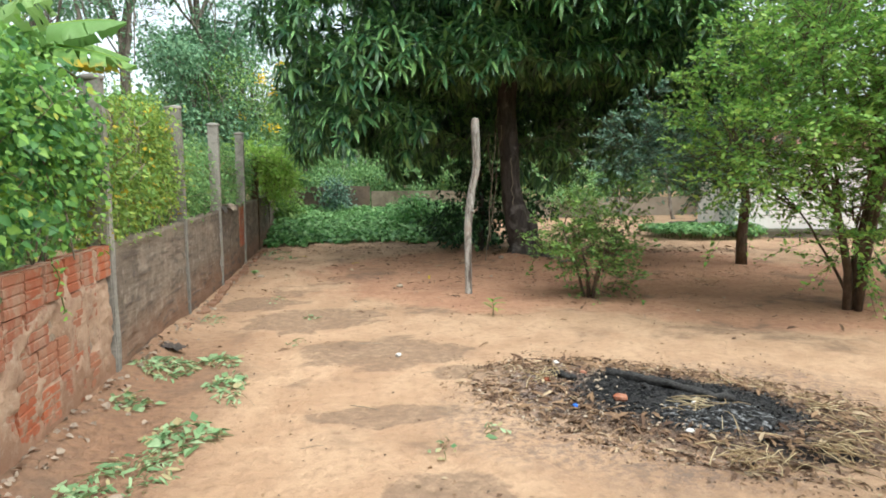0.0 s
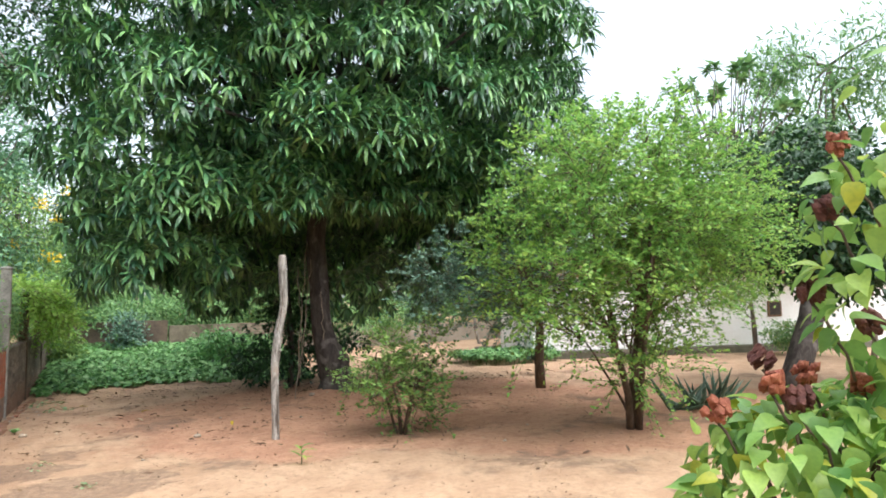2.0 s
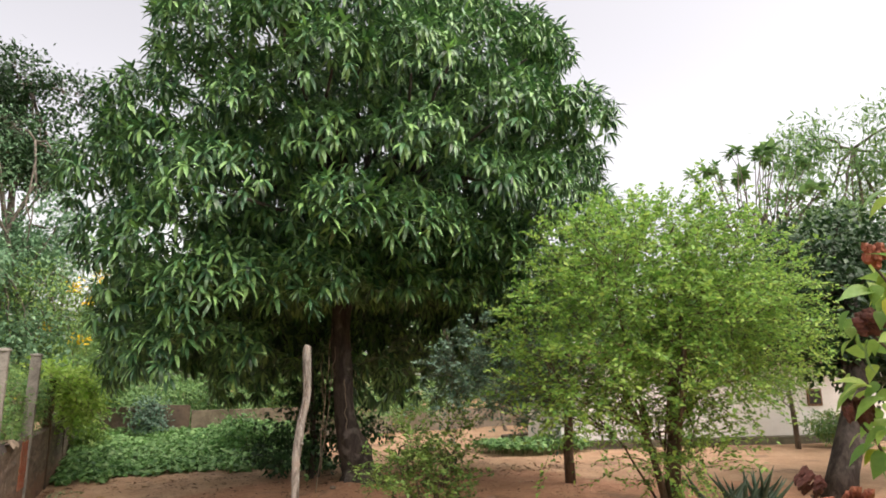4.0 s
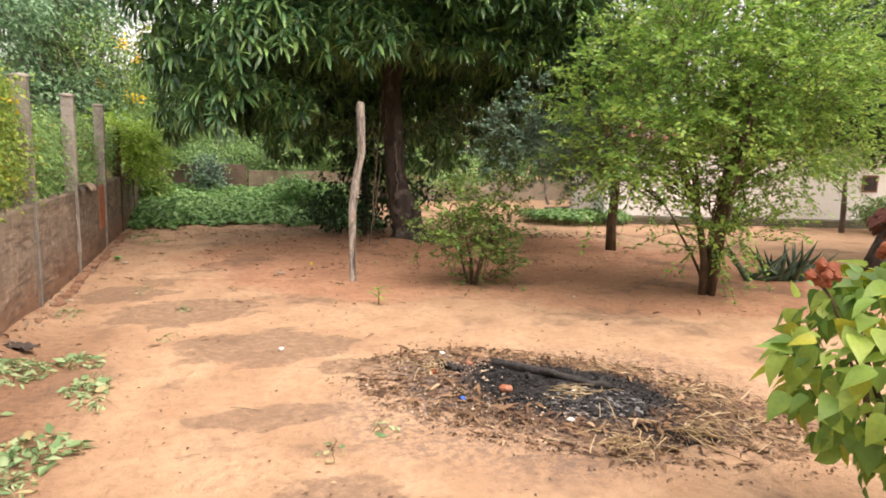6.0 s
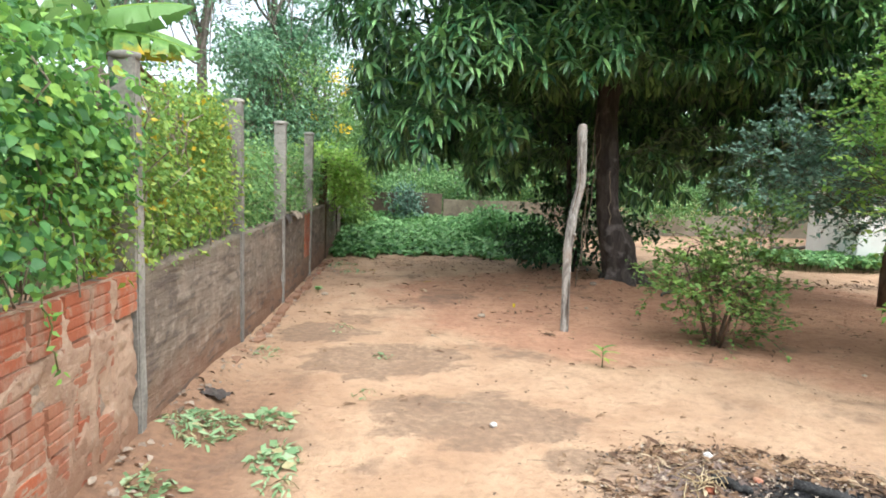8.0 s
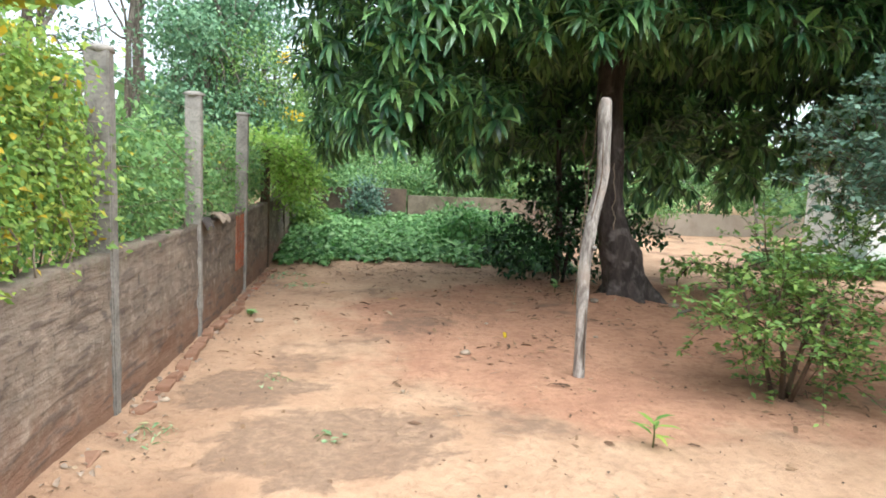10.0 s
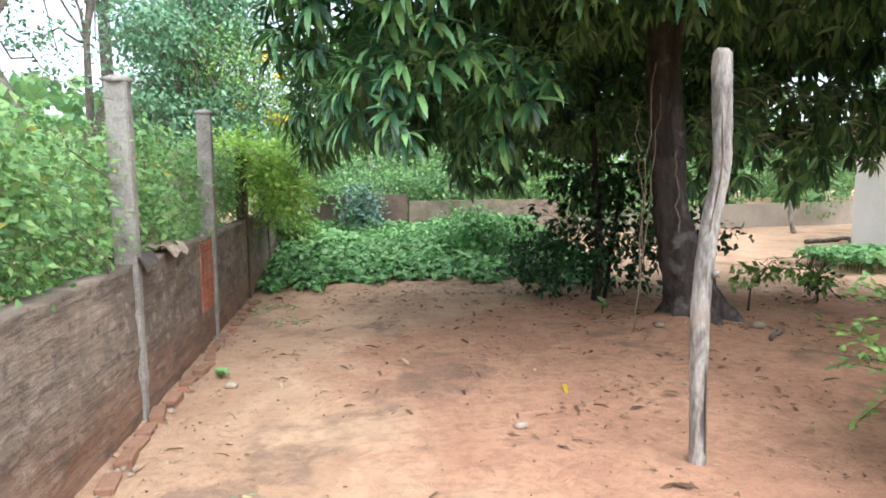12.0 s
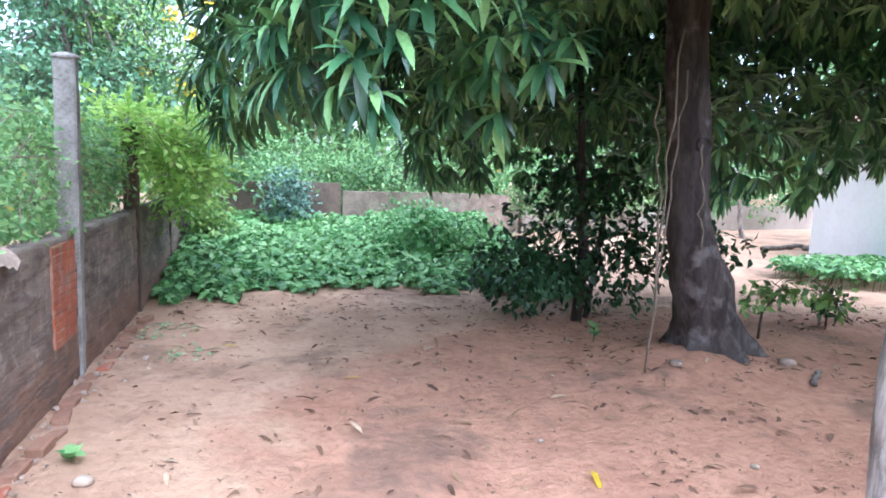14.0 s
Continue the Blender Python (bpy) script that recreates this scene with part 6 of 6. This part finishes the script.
for k, (x, y, r, n) in enumerate(((-1.28, 4.92, 0.22, 150), (-0.90, 5.08, 0.15, 40), (-0.77, 4.52, 0.15, 46), (-0.72, 4.25, 0.11, 22), (-1.28, 4.15, 0.13, 30), (-0.86, 3.62, 0.20, 70), (-1.0, 3.2, 0.24, 90), (-1.2, 2.9, 0.16, 50), (-1.1, 2.6, 0.22, 60), (-0.72, 7.55, 0.12, 12), (-0.25, 6.55, 0.08, 8), (-1.15, 12.1, 0.26, 40), (-0.4, 5.6, 0.1, 8), (0.55, 3.2, 0.10, 7), (0.9, 3.4, 0.07, 5), (-1.25, 6.6, 0.14, 26), (-0.9, 11.4, 0.22, 20))):
    n = int(n * 1.6)
    a, q = yg.random(n) * 6.28, r * np.sqrt(yg.random(n))
    px, py = x + q * np.cos(a), y + q * np.sin(a) * 1.15
    px = np.maximum(px, -1.46)
    pz = np.array([ground_height(i, j) for i, j in zip(px, py)]) + 0.01 + 0.07 * yg.random(n) * (1 - q / r)
    az = yg.random(n) * 6.28
    v, f = scatter(LANCE if k % 3 == 0 else OVAL, frames_of(np.stack([np.cos(az), np.sin(az), yg.normal(0, 0.25, n)], 1), unit(np.stack([yg.normal(0, 0.7, n), yg.normal(0, 0.7, n), np.ones(n)], 1)), yg.uniform(0.035, 0.10 if k < 9 else 0.065, n)), np.stack([px - x, py - y, pz], 1))
    ob = thing("cut_weeds", (x, y, 0), "pulled-up green weeds wilting on the ground", "weeds", "pulled weeds")
    part("leaves", mesh_of("cut_weeds", v, f), WILTED_LEAF, ob)
    G = Gather()
    for j in range(max(2, n // 26)):
        b = yg.random() * 6.28
        G.add(*tube(curve_points((0, 0, 0.02), (r * 1.2 * math.cos(b), r * 1.2 * math.sin(b), 0.012), 0.02, 5, 0.01, yg), 0.0025, 4))
    part("stalks", G.mesh("stalks"), GREEN_STEM, ob)

for k, (x, y, s, mat_, lb) in enumerate(((0.81, 8.33, 0.045, STONE, "pale stone lying on bare earth"), (0.485, 5.04, 0.03, WHITE_SCRAP, "small white plastic scrap on sand"), (-1.10, 9.35, 0.05, STONE, "pale stone near the wall foot"), (-1.34, 7.15, 0.03, STONE, "pale stone near the wall foot"),
                                         (2.72, 10.35, 0.06, MORTAR, "stone by the mango roots"), (3.75, 10.35, 0.07, MORTAR, "stone by the mango roots"), (-1.0, 2.9, 0.045, MORTAR, "pale stone near the wall foot"), (2.2, 8.9, 0.025, STONE, "pale pebble on bare earth"), (1.2, 9.4, 0.02, STONE, "pale pebble on bare earth"), (0.2, 7.3, 0.02, STONE, "pale pebble on bare earth"), (3.9, 6.3, 0.022, STONE, "pale pebble on bare earth"), (4.6, 6.9, 0.02, STONE, "pale pebble on bare earth"))):
    tagged(part("plastic_scrap" if mat_ is WHITE_SCRAP else "stone", done(lump(s, k + 2.3, 0.55), "stone", True), mat_, None, "", pose(x, y, ground_height(x, y) + s * 0.3, 0, 0, k * 70)), lb, "litter" if mat_ is WHITE_SCRAP else "stone")

for k, (x, y) in enumerate(((-0.64, 11.5), (0.35, 10.6), (1.3, 9.0))):
    v, f = scatter(LANCE, frames_of(np.array([[math.cos(k * 2.0 + 0.6), math.sin(k * 2.0 + 0.6), 0.15]]), np.array([[0.1, 0.1, 1.0]]), np.array([0.16])), np.array([[0.0, 0.0, 0.03]]))
    tagged(part("fallen_leaf", mesh_of("fallen_leaf", v, f), YELLOW_LEAF, None, "", pose(x, y, ground_height(x, y))), "single yellow fallen leaf on bare earth", "leaf")

# dark rag by the wall
rag = bmesh.new()
bmesh.ops.create_grid(rag, x_segments=14, y_segments=8, size=0.5)
for v in rag.verts:
    v.co = Vector((v.co.x * 0.30, v.co.y * 0.11, 0.02 + 0.04 * noise.noise(v.co * 6) + 0.02 * noise.noise(v.co * 14)))
tagged(part("dark_rag", done(rag, "dark_rag", True), DARK_RAG, None, "", pose(-1.38, 5.40, 0.055, 0, 0, -25)), "crumpled dark rag on the ground by the wall", "rag")


def sprout(place, n, height, leaf_len, mat_, template, seed, label, name="seedling"):
    g = np.random.default_rng(seed)
    t = thing(name, (*place, ground_height(*place)), label, "seedling")
    v, f = tube([(0, 0, -0.05), (0.005, 0, height * 0.5), (0.0, 0.004, height)], [0.007, 0.005, 0.003], 6)
    part("stem", mesh_of("stem", v, f, True), GREEN_STEM, t)
    for k in range(n):
        a, z = k * 2.4, height * (0.35 + 0.65 * k / max(1, n - 1))
        ax = unit(np.array([[math.cos(a), math.sin(a), g.uniform(0.3, 1.1)]]))
        v, f = scatter(template, frames_of(ax, np.array([[0, 0, 1.0]]), np.array([leaf_len * g.uniform(0.8, 1.15)])), np.array([[0, 0, z]]))
        part("leaf", mesh_of("leaf", v, f), mat_, t)


sprout((1.605, 6.38), 9, 0.16, 0.15, YELLOW_VINE_LEAF, LANCE, 3, "small yellow-green seedling in bare sand")
sprout((2.50, 11.25), 7, 0.14, 0.10, WEED_LEAF, HEART, 4, "small green seedling near the mango trunk")
sprout((-1.22, 9.6), 7, 0.05, 0.09, WEED_LEAF, HEART, 6, "small green weed at the wall foot")
tree("sapling", (4.2, 11.2, 0), [([(4.2, 11.2, -0.05), (4.22, 11.2, 0.25), (4.4, 11.18, 0.48), (4.9, 11.15, 0.46)], [0.014, 0.012, 0.009, 0.004])],
     [((4.35, 11.2, 0.45), (0.16, 0.12, 0.10)), ((4.65, 11.15, 0.46), (0.18, 0.1, 0.08)), ((4.95, 11.1, 0.36), (0.14, 0.1, 0.12)), ((4.05, 11.2, 0.35), (0.12, 0.1, 0.12))],
     "thin sapling with a sideways leafy branch by the mango trunk", "sapling", BROWN_BARK, BUSH_LEAF, 26, 9, OVAL, 0.10, 0.06, 301, limb=0.005, twigs=14, shell=0.2)
tree("sapling", (5.3, 11.5, 0), [([(5.3, 11.5, -0.05), (5.3, 11.5, 0.2), (5.32, 11.5, 0.36)], [0.012, 0.009, 0.004])],
     [((5.3, 11.5, 0.26), (0.14, 0.12, 0.12))],
     "small dark-leaved sapling in bare earth", "sapling", BROWN_BARK, DARK_LEAF, 14, 8, OVAL, 0.09, 0.05, 302, limb=0.004, twigs=6, shell=0.2)
for k, (x, y, az, L, r) in enumerate(((10.4, 17.5, 12, 1.6, 0.06), (11.2, 17.2, -20, 1.1, 0.05), (3.75, 10.05, 40, 0.42, 0.022))):
    v, f = tube(curve_points((-L / 2, 0, r), (L / 2, 0, r), 0.02, 10, 0.012, yg), np.linspace(r, r * 0.7, 10), 9, 0.08, k)
    tagged(part("fallen_branch", mesh_of("fallen_branch", v, f, True), GREY_BARK, None, "", pose(x, y, ground_height(x, y) - 0.01, 0, 0, az)), "grey fallen branch lying on bare ground", "branch", "fallen branches")
v, f = tube(curve_points((0.18, 0, -0.2), (-0.30, 0, 1.75), 0.0, 9, 0.02, yg), np.linspace(0.06, 0.045, 9), 9, 0.07, 5)
tagged(part("leaning_pole", mesh_of("leaning_pole", v, f, True), STAKE_WOOD, None, "", pose(10.9, 19.6, 0)), "pale leaning wooden pole standing in far sand", "pole")
litter("dark_leaf_drift", 420, lambda x, y: 1.0 if abs(y - 11.45 + 0.3 * math.sin(x * 2)) < 0.28 else 0.0, (4.9, 8.3, 10.8, 12.2), LANCE, (0.08, 0.16), DRY_LEAF, "drift of dark dry leaves on bare earth", 0.5, 0.02)

# torn plastic on the wall's crest
for k, (y, s) in enumerate(((8.95, 0.14), (9.6, 0.18))):
    g2 = bmesh.new()
    bmesh.ops.create_grid(g2, x_segments=10, y_segments=8, size=0.5)
    for v in g2.verts:
        q = v.co.copy()
        v.co = Vector((q.x * 0.24, q.y * s * 2.2, 0.03 * noise.noise(q * 5 + Vector((k, 0, 0))) - max(0.0, q.x - 0.28) * (0.3 + 0.9 * noise.noise(Vector((q.y * 7, k, 0))) ** 2)))
    tagged(part("torn_sacking", done(g2, "torn_sacking", True), DARK_RAG if k % 2 == 0 else MORTAR, None, "", pose(WALL_X - 0.04, y, 1.045)), "torn scrap of dark sacking over the wall top", "rag")

# ---------------------------------------------------------------- bricks, piece by piece


def hollow_brick(w, h, d, seed):
    """A hollow brick with grooved face (towards +x), edges knocked off."""
    zs = [0.0]
    grooves = 3
    for k in range(grooves):
        c = h * (k + 1) / (grooves + 1)
        zs += [c - 0.008, c - 0.004, c + 0.004, c + 0.008]
    zs.append(h)
    v, f = [], []
    for k, z in enumerate(zs):
        inset = 0.007 if (k % 4 in (2, 3) and 0 < k < len(zs) - 1) else 0.0
        wob = 0.002 * noise.noise(Vector((seed, z * 20, 0)))
        v += [(-d, 0.0, z), (0.0 - inset + wob, 0.004, z), (0.0 - inset - wob, w - 0.004, z), (-d, w, z)]
    for k in range(len(zs) - 1):
        a, b = k * 4, k * 4 + 4
        f += [(a + 1, a + 2, b + 2, b + 1), (a, a + 1, b + 1, b), (a + 2, a + 3, b + 3, b + 2)]
    e = (len(zs) - 1) * 4
    f += [(e, e + 1, e + 2, e + 3), (3, 2, 1, 0)]
    return mesh_of("brick", v, f)


brick_sets = {}
for key, mat_ in (("red", BRICK), ("dull", BRICK_DULL)):
    for wdt in (0.195, 0.215, 0.235):
        me = hollow_brick(wdt, 0.205, 0.10, wdt * 50)
        me.materials.append(mat_)
        brick_sets[(key, wdt)] = me
bg = np.random.default_rng(23)
for row in range(5):
    y, z0 = -0.6 + 0.09 * (row % 2), 0.995 - 0.218 * (row + 1) + 0.012
    while y < POSTS[2] - 0.26:
        wdt = (0.195, 0.215, 0.235)[bg.integers(3)]
        red = bg.random() < (0.8 if row == 0 else 0.38)
        if not (row > 0 and bg.random() < 0.12):
            part("brick", brick_sets[("red" if red else "dull", wdt)], BRICK, brick_wall, "", pose(WALL_X + bg.normal() * 0.004, y, z0 + bg.normal() * 0.003, bg.normal() * 0.7, 0, bg.normal() * 0.7))
        y += wdt + 0.022
# a thin uneven coat of mortar, worn through to the bricks in patches
cy_, cz_ = np.arange(-0.6, POSTS[2] - 0.055, 0.02), np.linspace(0.0, 1.0, 52)
coat = []
for y in cy_:
    for z in cz_:
        cover = 0.6 * noise.noise(Vector((y * 2.6, z * 3.4, 11))) + 0.6 * noise.noise(Vector((y * 6.0, z * 9.0, 4))) + 0.4 * noise.noise(Vector((y * 17.0, z * 22.0, 8)))
        top_row = max(0.0, min(1.0, (z - 0.74) / 0.05))
        foot = max(0.0, 0.30 - z) * 1.6
        cover += -0.08 + foot - top_row * 0.62 + 0.6 * (noise.noise(Vector((y * 9.0, 3.0, 2))) > 0.38)
        x = WALL_X + max(-0.035, min(0.007, cover * 0.05)) + 0.003 * noise.noise(Vector((y * 30, z * 30, 1)))
        coat.append((x if z < 0.985 else WALL_X - 0.03, y, z))
m_ = len(cz_)
ij = (np.arange(len(cy_) - 1)[:, None] * m_ + np.arange(m_ - 1)[None, :]).ravel()
part("mortar_coat", mesh_of("mortar_coat", coat, np.stack([ij, ij + m_, ij + m_ + 1, ij + 1], 1), False), COAT, brick_wall, "worn coat of beige mortar")
# bricks laid bare in the cement wall, and the loose row at its foot
for row in range(3):
    for col in range(2):
        part("brick", brick_sets[("red", 0.215)], BRICK, wall_left, "", pose(WALL_X + 0.012, 10.47 + col * 0.235, 0.33 + row * 0.212, bg.normal(), 0, bg.normal()))
y = 5.9
loose = []
while y < 12.6:
    L = bg.uniform(0.12, 0.22)
    me = done(box((-0.045, 0, 0), (0.045, L, 0.07), 0.008, 0.012), "edging_brick")
    tagged(part("edging_brick", me, BRICK if bg.random() < 0.06 else COAT, None, "", pose(-1.43 + bg.normal() * 0.02, y, -0.034 + bg.normal() * 0.01, bg.normal() * 4, bg.normal() * 6, bg.normal() * 7)), "half-buried broken brick along the wall foot", "brick", "bricks along the wall foot")
    y += L + bg.uniform(0.02, 0.12)
